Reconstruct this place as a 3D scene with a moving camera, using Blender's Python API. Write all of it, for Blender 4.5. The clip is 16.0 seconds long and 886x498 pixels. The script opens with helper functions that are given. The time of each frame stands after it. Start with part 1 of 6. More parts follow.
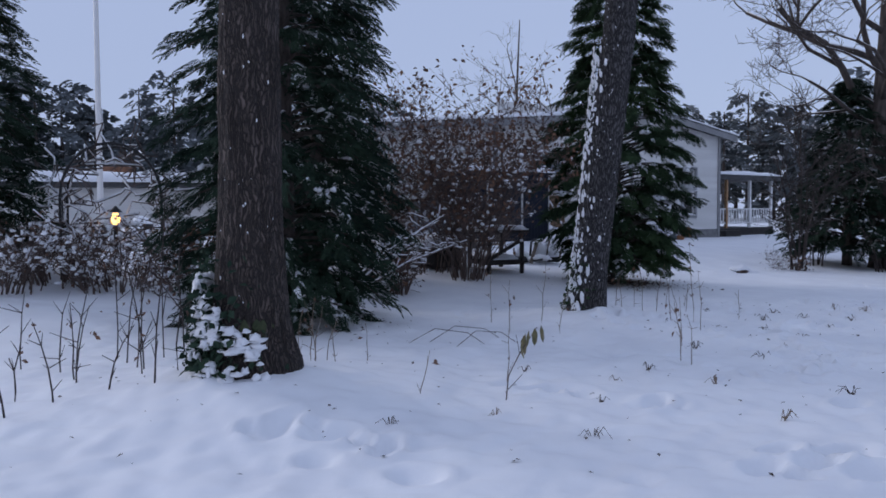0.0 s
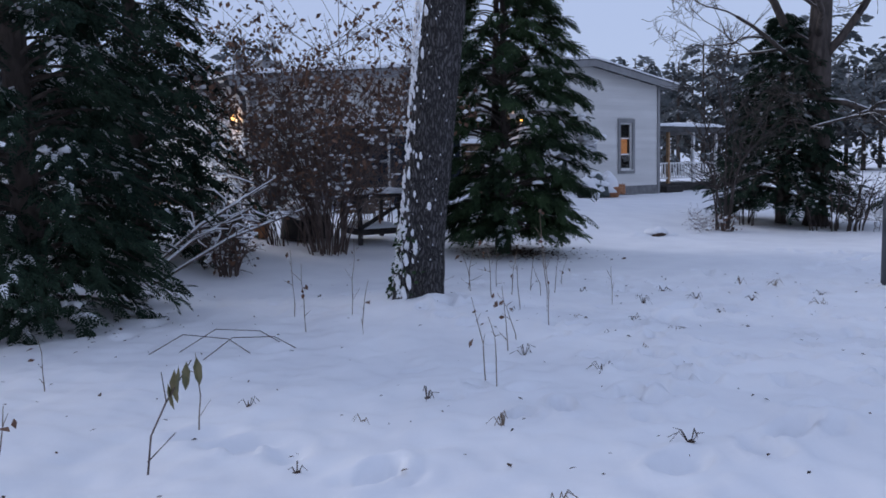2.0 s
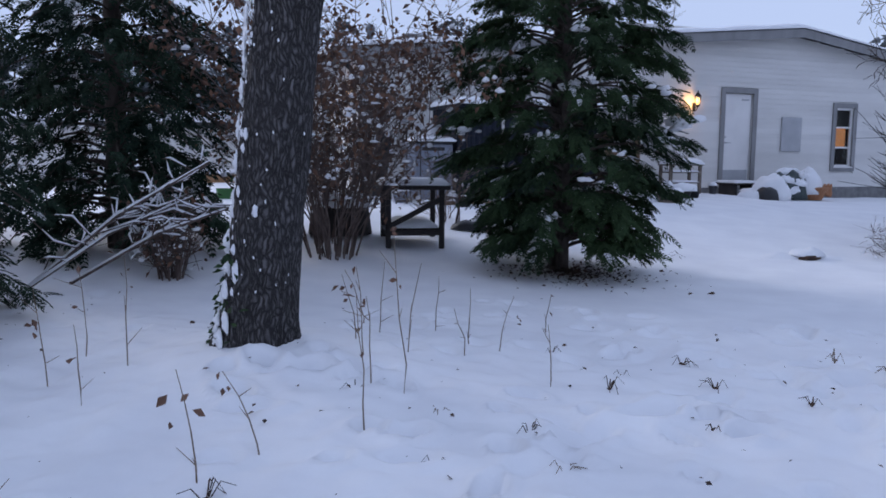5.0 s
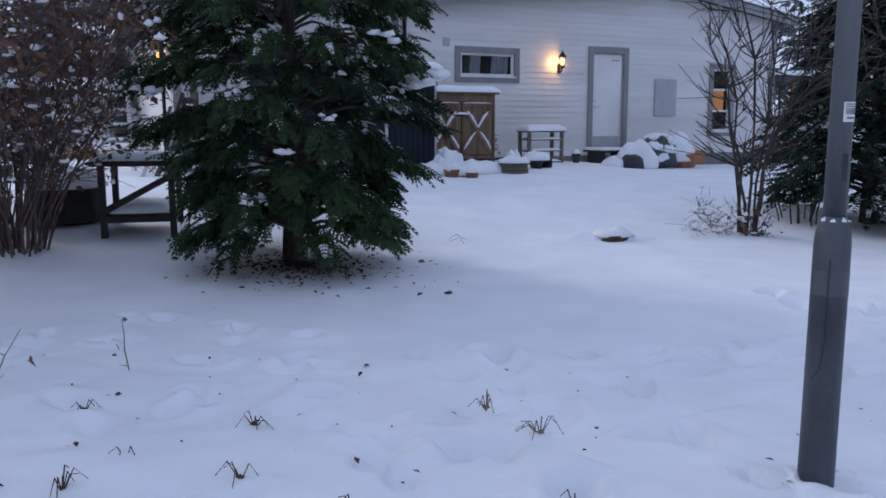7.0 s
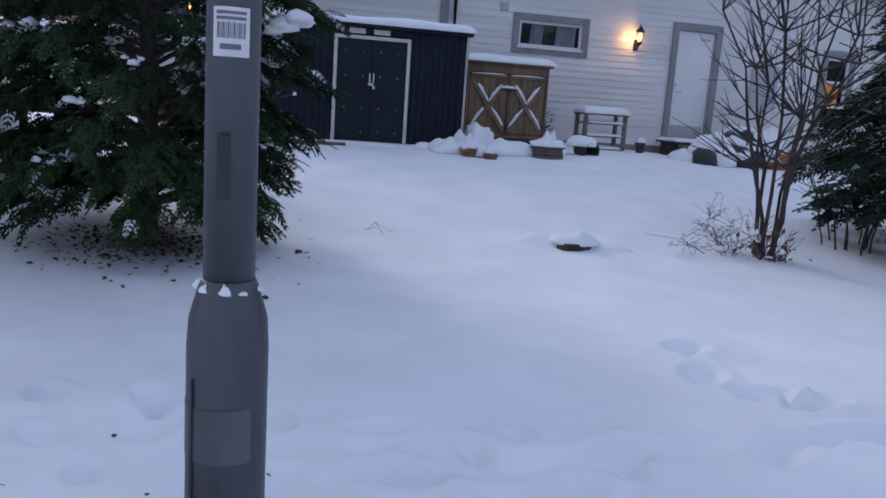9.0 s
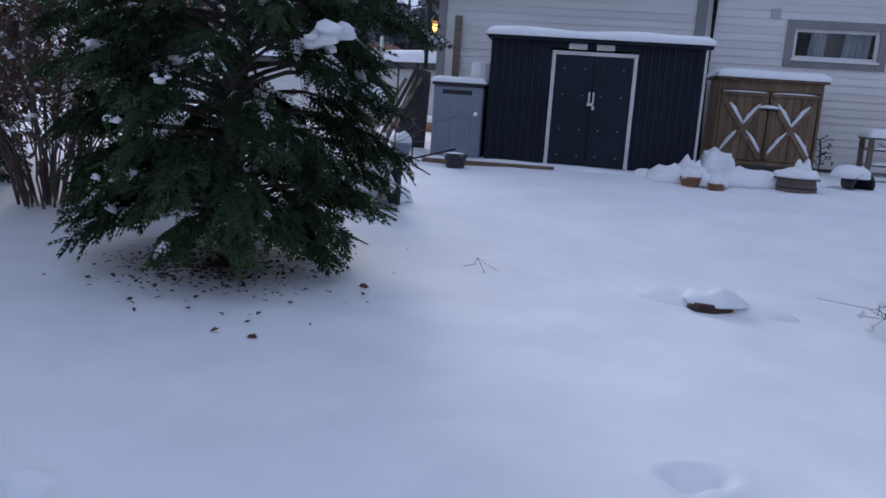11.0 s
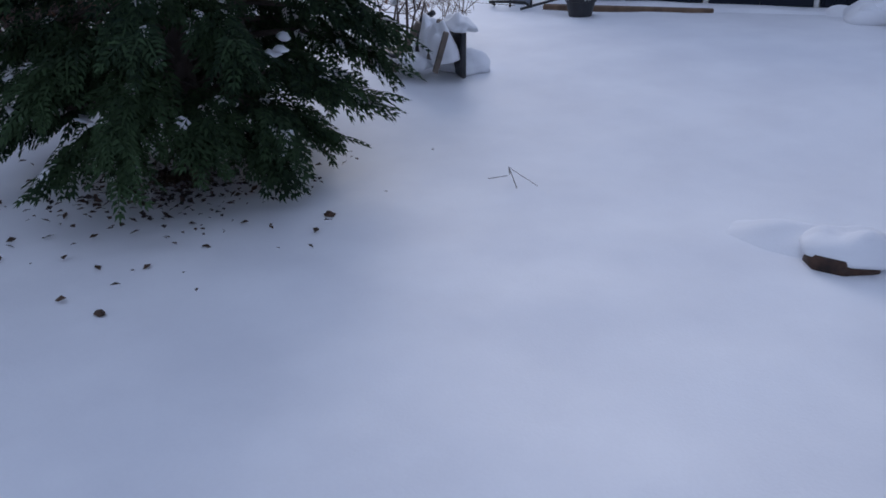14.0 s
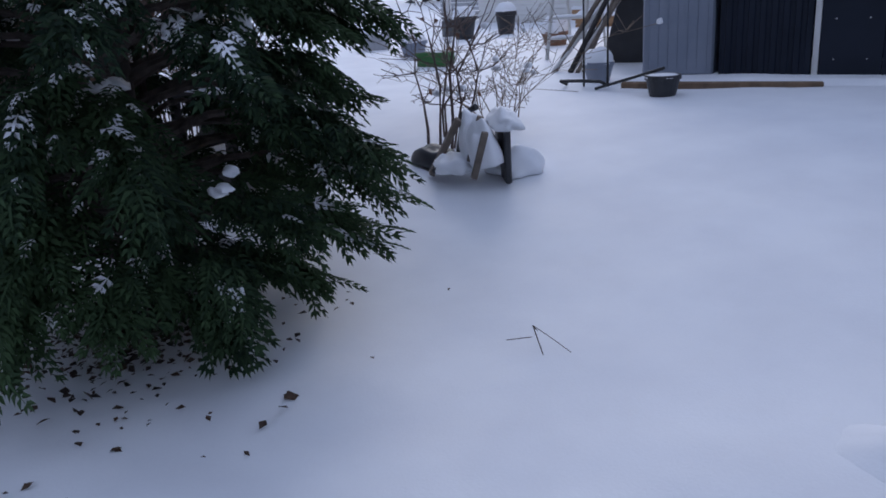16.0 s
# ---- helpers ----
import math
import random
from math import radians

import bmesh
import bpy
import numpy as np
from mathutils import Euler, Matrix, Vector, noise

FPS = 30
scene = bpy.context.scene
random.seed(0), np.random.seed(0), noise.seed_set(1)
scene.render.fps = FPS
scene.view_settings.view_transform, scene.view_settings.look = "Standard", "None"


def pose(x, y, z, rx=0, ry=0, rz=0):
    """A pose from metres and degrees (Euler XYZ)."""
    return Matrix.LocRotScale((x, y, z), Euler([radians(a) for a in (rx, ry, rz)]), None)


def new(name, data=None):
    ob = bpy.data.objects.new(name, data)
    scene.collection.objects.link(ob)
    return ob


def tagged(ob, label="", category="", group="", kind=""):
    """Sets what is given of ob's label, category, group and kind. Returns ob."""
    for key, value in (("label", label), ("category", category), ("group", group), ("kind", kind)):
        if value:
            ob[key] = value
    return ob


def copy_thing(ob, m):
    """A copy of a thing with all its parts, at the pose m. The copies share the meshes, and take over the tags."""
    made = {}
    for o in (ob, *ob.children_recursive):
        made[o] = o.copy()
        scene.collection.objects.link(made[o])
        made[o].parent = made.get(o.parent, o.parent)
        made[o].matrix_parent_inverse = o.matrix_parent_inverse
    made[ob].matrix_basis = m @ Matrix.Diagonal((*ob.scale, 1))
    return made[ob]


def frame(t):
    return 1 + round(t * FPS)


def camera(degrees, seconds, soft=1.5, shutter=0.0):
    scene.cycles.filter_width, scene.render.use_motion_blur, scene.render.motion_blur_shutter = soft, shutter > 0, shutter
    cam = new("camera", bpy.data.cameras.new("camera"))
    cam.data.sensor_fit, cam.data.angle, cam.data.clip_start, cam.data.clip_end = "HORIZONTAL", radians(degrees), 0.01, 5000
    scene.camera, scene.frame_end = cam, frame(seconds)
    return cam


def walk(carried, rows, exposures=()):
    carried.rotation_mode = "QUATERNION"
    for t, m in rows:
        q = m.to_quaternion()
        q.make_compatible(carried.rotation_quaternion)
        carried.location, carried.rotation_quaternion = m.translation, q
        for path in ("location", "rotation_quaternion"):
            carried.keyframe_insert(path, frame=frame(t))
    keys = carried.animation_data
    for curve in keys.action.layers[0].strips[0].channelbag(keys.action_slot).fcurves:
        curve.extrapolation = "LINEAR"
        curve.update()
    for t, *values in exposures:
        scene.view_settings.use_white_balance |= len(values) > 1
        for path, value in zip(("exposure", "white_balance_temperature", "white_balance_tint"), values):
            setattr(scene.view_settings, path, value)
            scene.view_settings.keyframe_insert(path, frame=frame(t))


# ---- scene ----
cam = camera(58.13, 16.0, soft=1.7)
ROWS = [
    (0.0, 0.006, -0.039, 1.222, 0.14, -2.74, 0.24),
    (0.5, 0.367, 0.454, 1.217, -0.50, -4.84, 1.01),
    (1.0, 0.742, 0.876, 1.230, -0.57, -5.34, 1.01),
    (1.5, 1.136, 1.383, 1.229, -1.90, -5.19, 1.08),
    (2.0, 1.510, 1.825, 1.220, -2.13, -5.70, 1.40),
    (2.5, 1.877, 2.340, 1.224, 0.30, -7.21, 1.61),
    (3.0, 2.254, 2.769, 1.219, 7.61, -6.93, 2.52),
    (5.5, 4.059, 5.026, 1.219, 15.11, -6.52, -0.54),
    (6.0, 4.404, 5.580, 1.246, 14.67, -6.42, -0.79),
    (6.5, 4.762, 6.035, 1.210, 15.08, -6.48, -0.50),
    (7.0, 5.232, 6.452, 1.205, 10.65, -8.75, 0.16),
    (7.5, 5.589, 6.935, 1.192, 9.50, -9.24, -0.64),
    (8.0, 5.973, 7.391, 1.191, 9.05, -9.82, -1.97),
    (8.5, 6.317, 7.856, 1.181, 11.92, -10.04, -2.69),
    (9.0, 6.650, 8.285, 1.181, 20.88, -10.69, -3.92),
    (11.5, 7.661, 10.192, 1.280, 46.78, -9.69, -2.97),
    (12.0, 7.589, 10.525, 1.216, 48.12, -8.81, -2.73),
    (12.5, 7.374, 10.939, 1.272, 48.10, -14.81, -2.74),
    (13.0, 7.403, 11.213, 1.355, 49.79, -14.24, -2.30),
    (13.5, 7.379, 11.477, 1.390, 55.05, -13.43, -0.80),
    (14.0, 7.112, 11.791, 1.332, 59.13, -22.48, 0.53),
    (14.5, 7.026, 12.009, 1.387, 60.28, -18.16, 1.31),
    (15.0, 6.905, 12.242, 1.415, 65.33, -14.83, 2.12),
    (15.5, 6.557, 12.431, 1.418, 65.84, -18.30, 2.28),
    (16.0, 6.414, 12.688, 1.413, 66.39, -17.99, 3.45),
]
EXPOSURES = [(0.0, -0.18), (3.0, 0.05), (6.0, 0.16), (8.0, 0.07), (12.0, 0.04), (13.0, -0.12), (16.0, -0.04)]
walk(cam, [(t, pose(x, y, z, 90 + pitch, roll, yaw)) for t, x, y, z, yaw, pitch, roll in ROWS],
     exposures=EXPOSURES)

# ---- light: dusk under an even overcast sky ----
world = bpy.data.worlds.new("dusk_sky")
scene.world = world
world.use_nodes = True
wn = world.node_tree.nodes
wl = world.node_tree.links
wbg = wn["Background"]
sky = wn.new("ShaderNodeTexSky")
sky.sky_type = "NISHITA"
sky.sun_disc = False
sky.sun_elevation = radians(14)
sky.sun_rotation = radians(-120)
sky_dim = wn.new("ShaderNodeMixRGB")
sky_dim.blend_type = "MULTIPLY"
sky_dim.inputs[0].default_value = 1.0
sky_dim.inputs[2].default_value = (0.1, 0.1, 0.1, 1)
overcast = wn.new("ShaderNodeMixRGB")
overcast.inputs[0].default_value = 0.88
overcast.inputs[2].default_value = (0.418, 0.504, 0.758, 1)
wl.new(sky.outputs[0], sky_dim.inputs[1])
wl.new(sky_dim.outputs[0], overcast.inputs[1])
wl.new(overcast.outputs[0], wbg.inputs[0])
wbg.inputs[1].default_value = 1.14
sun = new("sun", bpy.data.lights.new("sun", "SUN"))
sun.data.energy = 1.25
sun.data.angle = radians(24)
sun.data.color = (0.95, 0.93, 1.0)
sun.matrix_world = pose(0, 0, 30, 66, 0, -120)

# ---- materials ----


def mat(name, a, b, rough=0.8, metal=0.0, scale=3.0, stretch=(1, 1, 1), fine=40.0, bump=0.3, island=0.0, depth=0.01, rand=0.0, gain=2.6, spec=0.5):
    """Two colours mixed by coarse and fine grain, with relief."""
    m = bpy.data.materials.new(name)
    m.use_nodes = True
    n, l = m.node_tree.nodes, m.node_tree.links
    p = n["Principled BSDF"]
    p.inputs["Metallic"].default_value = metal
    p.inputs["Specular IOR Level"].default_value = spec
    tc = n.new("ShaderNodeTexCoord")
    mp = n.new("ShaderNodeMapping")
    mp.inputs["Scale"].default_value = stretch
    l.new(tc.outputs["Object"], mp.inputs["Vector"])
    big = n.new("ShaderNodeTexNoise")
    big.inputs["Scale"].default_value = scale
    big.inputs["Detail"].default_value = 6
    small = n.new("ShaderNodeTexNoise")
    small.inputs["Scale"].default_value = fine
    small.inputs["Detail"].default_value = 4
    for t in (big, small):
        l.new(mp.outputs[0], t.inputs["Vector"])
    add = n.new("ShaderNodeMath")
    add.operation = "MULTIPLY_ADD"
    add.inputs[1].default_value = 0.45
    l.new(small.outputs[0], add.inputs[0])
    ramp_in = n.new("ShaderNodeMath")
    ramp_in.operation = "MULTIPLY_ADD"
    ramp_in.inputs[1].default_value = gain
    ramp_in.inputs[2].default_value = 0.28 - 0.5 * gain
    l.new(big.outputs[0], ramp_in.inputs[0])
    l.new(ramp_in.outputs[0], add.inputs[2])
    last = add
    if island or rand:
        if island:
            src = n.new("ShaderNodeNewGeometry").outputs["Random Per Island"]
        else:
            src = n.new("ShaderNodeObjectInfo").outputs["Random"]
        more = n.new("ShaderNodeMath")
        more.operation = "MULTIPLY_ADD"
        more.inputs[1].default_value = island or rand
        l.new(src, more.inputs[0])
        l.new(add.outputs[0], more.inputs[2])
        sub = n.new("ShaderNodeMath")
        sub.operation = "SUBTRACT"
        sub.inputs[1].default_value = (island or rand) / 2
        l.new(more.outputs[0], sub.inputs[0])
        last = sub
    last.use_clamp = True
    mix = n.new("ShaderNodeMixRGB")
    mix.inputs[1].default_value = (*a, 1)
    mix.inputs[2].default_value = (*b, 1)
    l.new(last.outputs[0], mix.inputs[0])
    l.new(mix.outputs[0], p.inputs["Base Color"])
    rr = n.new("ShaderNodeMath")
    rr.operation = "MULTIPLY_ADD"
    rr.inputs[1].default_value = 0.2
    rr.inputs[2].default_value = rough - 0.1
    rr.use_clamp = True
    l.new(small.outputs[0], rr.inputs[0])
    l.new(rr.outputs[0], p.inputs["Roughness"])
    if bump:
        bp = n.new("ShaderNodeBump")
        bp.inputs["Strength"].default_value = bump
        bp.inputs["Distance"].default_value = depth
        l.new(last.outputs[0] if not (island or rand) else add.outputs[0], bp.inputs["Height"])
        l.new(bp.outputs[0], p.inputs["Normal"])
    return m


SNOW = mat("snow", (0.78, 0.79, 0.82), (0.86, 0.87, 0.89), 0.75, scale=2.0, fine=90, bump=0.25, depth=0.006)

def bark(name, a, b, scale, stretch, depth):
    """Plates of bark parted by dark cracks that run up the trunk."""
    m = bpy.data.materials.new(name)
    m.use_nodes = True
    n, l = m.node_tree.nodes, m.node_tree.links
    p = n["Principled BSDF"]
    p.inputs["Roughness"].default_value = 0.95
    tc = n.new("ShaderNodeTexCoord")
    warp = n.new("ShaderNodeTexNoise")
    warp.inputs["Scale"].default_value = 6
    warp.inputs["Detail"].default_value = 5
    l.new(tc.outputs["Object"], warp.inputs["Vector"])
    push = n.new("ShaderNodeMixRGB")
    push.blend_type = "LINEAR_LIGHT"
    push.inputs[0].default_value = 0.06
    l.new(tc.outputs["Object"], push.inputs[1])
    l.new(warp.outputs["Color"], push.inputs[2])
    mp = n.new("ShaderNodeMapping")
    mp.inputs["Scale"].default_value = (1, 1, stretch)
    l.new(push.outputs[0], mp.inputs["Vector"])
    vo = n.new("ShaderNodeTexVoronoi")
    vo.feature = "DISTANCE_TO_EDGE"
    vo.inputs["Scale"].default_value = scale
    l.new(mp.outputs[0], vo.inputs["Vector"])
    fine = n.new("ShaderNodeTexNoise")
    fine.inputs["Scale"].default_value = 45
    fine.inputs["Detail"].default_value = 6
    l.new(mp.outputs[0], fine.inputs["Vector"])
    k = n.new("ShaderNodeMath")
    k.operation = "MULTIPLY"
    k.inputs[1].default_value = 3.2
    k.use_clamp = True
    l.new(vo.outputs["Distance"], k.inputs[0])
    h = n.new("ShaderNodeMath")
    h.operation = "MULTIPLY"
    l.new(k.outputs[0], h.inputs[0])
    l.new(fine.outputs[0], h.inputs[1])
    g = n.new("ShaderNodeMath")
    g.operation = "MULTIPLY_ADD"
    g.inputs[1].default_value = 2.2
    g.inputs[2].default_value = -0.12
    g.use_clamp = True
    l.new(h.outputs[0], g.inputs[0])
    mix = n.new("ShaderNodeMixRGB")
    mix.inputs[1].default_value = (*a, 1)
    mix.inputs[2].default_value = (*b, 1)
    l.new(g.outputs[0], mix.inputs[0])
    l.new(mix.outputs[0], p.inputs["Base Color"])
    bp = n.new("ShaderNodeBump")
    bp.inputs["Strength"].default_value = 1.0
    bp.inputs["Distance"].default_value = depth
    l.new(g.outputs[0], bp.inputs["Height"])
    l.new(bp.outputs[0], p.inputs["Normal"])
    return m


BARK_RIDGED = bark("ridged_bark", (0.022, 0.017, 0.015), (0.125, 0.095, 0.082), 52, 0.075, 0.03)
BARK_GREY = bark("grey_bark", (0.02, 0.018, 0.019), (0.135, 0.128, 0.13), 46, 0.2, 0.025)
BARK_DARK = mat("dark_bark", (0.035, 0.028, 0.024), (0.1, 0.08, 0.07), 0.95, scale=14, stretch=(1, 1, 0.3), fine=60, bump=0.8, depth=0.015)
TWIG = mat("twig_bark", (0.06, 0.042, 0.036), (0.15, 0.11, 0.095), 0.9, scale=9, fine=60, bump=0.3)
DARK_TWIG = mat("dark_twig_bark", (0.022, 0.017, 0.016), (0.07, 0.055, 0.05), 0.9, scale=9, fine=60, bump=0.3)
DRY_STALK = mat("dry_stalk", (0.12, 0.085, 0.06), (0.27, 0.21, 0.16), 0.9, scale=9, fine=60, bump=0.2)
NEEDLES = mat("cypress_green", (0.012, 0.025, 0.015), (0.056, 0.095, 0.042), 0.8, spec=0.15, scale=1.2, fine=9, bump=0.0, island=0.6)
NEEDLES_DEEP = mat("spruce_green", (0.01, 0.022, 0.016), (0.042, 0.07, 0.045), 0.85, spec=0.12, scale=1.2, fine=9, bump=0.0, island=0.6)
# far pines: distance haze mixed into the needle colour, paler and bluer
HAZED_NEEDLES = mat("hazed_pine_green", (0.06, 0.075, 0.08), (0.15, 0.165, 0.175), 0.9, scale=0.4, fine=3, bump=0.0, island=0.7)
DEAD_LEAF = mat("dead_leaf", (0.06, 0.032, 0.024), (0.22, 0.115, 0.07), 0.8, scale=2, fine=30, bump=0.2, island=0.7)
GREEN_LEAF = mat("wilted_leaf", (0.1, 0.1, 0.045), (0.24, 0.2, 0.1), 0.6, scale=20, fine=60, bump=0.2, island=0.5)
LITTER = mat("leaf_litter", (0.022, 0.017, 0.015), (0.09, 0.052, 0.034), 0.9, scale=3, fine=30, bump=0.2, island=0.8)
MOSS = mat("moss", (0.03, 0.042, 0.018), (0.065, 0.075, 0.035), 0.95, scale=12, fine=60, bump=0.6)
SIDING = mat("white_siding", (0.62, 0.61, 0.59), (0.75, 0.74, 0.72), 0.6, scale=0.9, stretch=(0.5, 1, 3), fine=25, bump=0.15, depth=0.003, rand=0.35)
GREY_TRIM = mat("grey_trim", (0.2, 0.2, 0.205), (0.27, 0.27, 0.275), 0.6, scale=4, stretch=(1, 1, 0.3), fine=50, bump=0.2, depth=0.003)
WHITE_PAINT = mat("white_paint", (0.72, 0.71, 0.7), (0.8, 0.79, 0.78), 0.45, scale=2, fine=30, bump=0.08, depth=0.002)
GREY_PANEL = mat("grey_panel", (0.36, 0.37, 0.39), (0.44, 0.45, 0.47), 0.5, scale=3, fine=40, bump=0.1, depth=0.002)
ROOF_FELT = mat("roof_felt", (0.05, 0.05, 0.052), (0.09, 0.09, 0.092), 0.85, scale=5, fine=60, bump=0.3)
SHED_METAL = mat("anthracite_sheet", (0.0085, 0.012, 0.021), (0.014, 0.019, 0.032), 0.5, 0.0, scale=2, fine=40, bump=0.05, depth=0.002, spec=0.2)
LIGHT_METAL = mat("pale_metal", (0.55, 0.54, 0.52), (0.66, 0.65, 0.63), 0.45, 0.2, scale=5, fine=60, bump=0.05)
CHROME = mat("steel", (0.5, 0.5, 0.5), (0.6, 0.6, 0.6), 0.35, 0.9, scale=5, fine=60, bump=0.0)
PLASTIC_GREY = mat("blue_grey_plastic", (0.19, 0.215, 0.27), (0.23, 0.255, 0.31), 0.55, scale=3, fine=80, bump=0.12, depth=0.002)
PLASTIC_DARK = mat("dark_plastic", (0.014, 0.015, 0.018), (0.03, 0.031, 0.036), 0.5, scale=5, fine=60, bump=0.05)
WOOD_BROWN = mat("brown_wood", (0.12, 0.075, 0.045), (0.24, 0.15, 0.09), 0.7, scale=5, stretch=(2, 2, 0.25), fine=45, bump=0.35, depth=0.004, rand=0.4)
WOOD_PLAIN = mat("weathered_wood", (0.1, 0.08, 0.065), (0.21, 0.17, 0.14), 0.85, scale=6, stretch=(0.5, 2, 2), fine=45, bump=0.4, depth=0.004)
WOOD_DARK = mat("dark_wet_wood", (0.012, 0.01, 0.01), (0.036, 0.03, 0.028), 0.75, scale=6, fine=45, bump=0.4, depth=0.004)
WOOD_ORANGE = mat("fresh_wood", (0.3, 0.17, 0.085), (0.42, 0.25, 0.13), 0.7, scale=6, stretch=(0.4, 2, 2), fine=45, bump=0.3, depth=0.003, rand=0.3)
BLACK_IRON = mat("black_iron", (0.015, 0.015, 0.017), (0.035, 0.034, 0.034), 0.5, 0.3, scale=9, fine=60, bump=0.2)
GALV = mat("galvanised_steel", (0.075, 0.079, 0.087), (0.15, 0.157, 0.17), 0.5, 0.45, scale=6, stretch=(1, 1, 0.25), fine=90, bump=0.1, depth=0.002)
SLEEVE = mat("weathered_steel_sleeve", (0.045, 0.048, 0.056), (0.11, 0.118, 0.135), 0.5, 0.4, scale=4, stretch=(1, 1, 0.6), fine=90, bump=0.15, depth=0.002)
TERRACOTTA = mat("terracotta", (0.16, 0.075, 0.045), (0.27, 0.14, 0.085), 0.85, scale=8, fine=60, bump=0.2)
CURTAIN = mat("pale_blue_cloth", (0.3, 0.36, 0.45), (0.55, 0.58, 0.62), 0.9, scale=3, stretch=(6, 1, 0.3), fine=30, bump=0.2)
# near-black colour standing in for the shade of unlit rooms
ROOM_SHADE = mat("room_shade", (0.02, 0.02, 0.022), (0.05, 0.048, 0.045), 0.9, scale=2, fine=20, bump=0.0)
LABEL = mat("label_paper", (0.62, 0.62, 0.63), (0.72, 0.72, 0.73), 0.6, scale=20, fine=90, bump=0.0)
INK = mat("ink", (0.12, 0.12, 0.14), (0.18, 0.18, 0.2), 0.7, scale=20, fine=90, bump=0.0)
STONE = mat("foundation_stone", (0.14, 0.14, 0.145), (0.24, 0.24, 0.24), 0.9, scale=6, fine=50, bump=0.4)
LOG_BARK = mat("rotten_log", (0.02, 0.014, 0.012), (0.085, 0.045, 0.03), 0.9, scale=14, fine=60, bump=0.6)
GREEN_PLASTIC = mat("green_plastic", (0.03, 0.12, 0.03), (0.05, 0.17, 0.045), 0.5, scale=5, fine=60, bump=0.05)
GREEN_BAG = mat("dark_green_tarp", (0.02, 0.035, 0.035), (0.05, 0.07, 0.07), 0.5, scale=5, fine=40, bump=0.3)
ORANGE_CLOTH = mat("orange_brown_clay", (0.3, 0.13, 0.06), (0.42, 0.2, 0.1), 0.8, scale=5, fine=40, bump=0.3)


def glow(name, colour, strength):
    m = bpy.data.materials.new(name)
    m.use_nodes = True
    p = m.node_tree.nodes["Principled BSDF"]
    p.inputs["Base Color"].default_value = (*colour, 1)
    p.inputs["Emission Color"].default_value = (*colour, 1)
    p.inputs["Emission Strength"].default_value = strength
    return m


LAMP_GLOW = glow("lit_bulb", (1.0, 0.5, 0.13), 5.0)
ROOM_GLOW = glow("lit_curtain", (0.6, 0.26, 0.1), 0.4)
GLASS = bpy.data.materials.new("window_glass")
GLASS.use_nodes = True
gp = GLASS.node_tree.nodes["Principled BSDF"]
gp.inputs["Transmission Weight"].default_value = 1.0
gp.inputs["Roughness"].default_value = 0.02
gp.inputs["IOR"].default_value = 1.45

# ---- mesh helpers ----
rng = random.Random(7)


def sm(a, b, v):
    t = min(1.0, max(0.0, (v - a) / (b - a)))
    return t * t * (3 - 2 * t)


def mesh_of(name, bm, material, smooth=False):
    me = bpy.data.meshes.new(name)
    bm.to_mesh(me)
    bm.free()
    me.materials.append(material)
    if smooth:
        me.polygons.foreach_set("use_smooth", [True] * len(me.polygons))
    return me


def part(name, bm, material, parent, label="", smooth=False, at=None):
    ob = new(name, mesh_of(name, bm, material, smooth))
    ob.parent = parent
    if at is not None:
        ob.matrix_basis = at
    if label:
        ob["label"] = label
    return ob


def single(name, bm, material, label, category, m=None, group="", kind="", smooth=False):
    ob = new(name, mesh_of(name, bm, material, smooth))
    if m is not None:
        ob.matrix_basis = m
    return tagged(ob, label, category, group, kind)


def thing(name, m, label, category, group="", kind=""):
    ob = new(name)
    ob.empty_display_size = 0.1
    ob.matrix_basis = m
    return tagged(ob, label, category, group, kind)


def box(x0, x1, y0, y1, z0, z1, bevel=0.004, bm=None, m=None):
    bm = bm or bmesh.new()
    tmp = bmesh.new()
    bmesh.ops.create_cube(tmp, size=1)
    for v in tmp.verts:
        v.co = Vector(((x0 + x1) / 2 + v.co.x * (x1 - x0), (y0 + y1) / 2 + v.co.y * (y1 - y0), (z0 + z1) / 2 + v.co.z * (z1 - z0)))
    if bevel:
        bmesh.ops.bevel(tmp, geom=tmp.edges[:], offset=bevel, segments=1, affect="EDGES")
    if m is not None:
        bmesh.ops.transform(tmp, matrix=m, verts=tmp.verts)
    me = bpy.data.meshes.new("tmp")
    tmp.to_mesh(me)
    tmp.free()
    bm.from_mesh(me)
    bpy.data.meshes.remove(me)
    return bm


def tube(bm, pts, radii, seg=6):
    """A bent round bar through pts."""
    rings = []
    pts = [Vector(p) for p in pts]
    for i, p in enumerate(pts):
        d = (pts[min(i + 1, len(pts) - 1)] - pts[max(i - 1, 0)])
        d = d.normalized() if d.length > 1e-9 else Vector((0, 0, 1))
        side = d.cross(Vector((0, 0, 1)))
        side = side.normalized() if side.length > 1e-4 else Vector((1, 0, 0))
        up = side.cross(d)
        r = radii[i] if isinstance(radii, (list, tuple)) else radii
        rings.append([bm.verts.new(p + (side * math.cos(a) + up * math.sin(a)) * r) for a in (2 * math.pi * k / seg for k in range(seg))])
    for a, b in zip(rings, rings[1:]):
        for k in range(seg):
            bm.faces.new((a[k], a[(k + 1) % seg], b[(k + 1) % seg], b[k]))
    bm.faces.new(rings[0][::-1])
    bm.faces.new(rings[-1])
    return bm


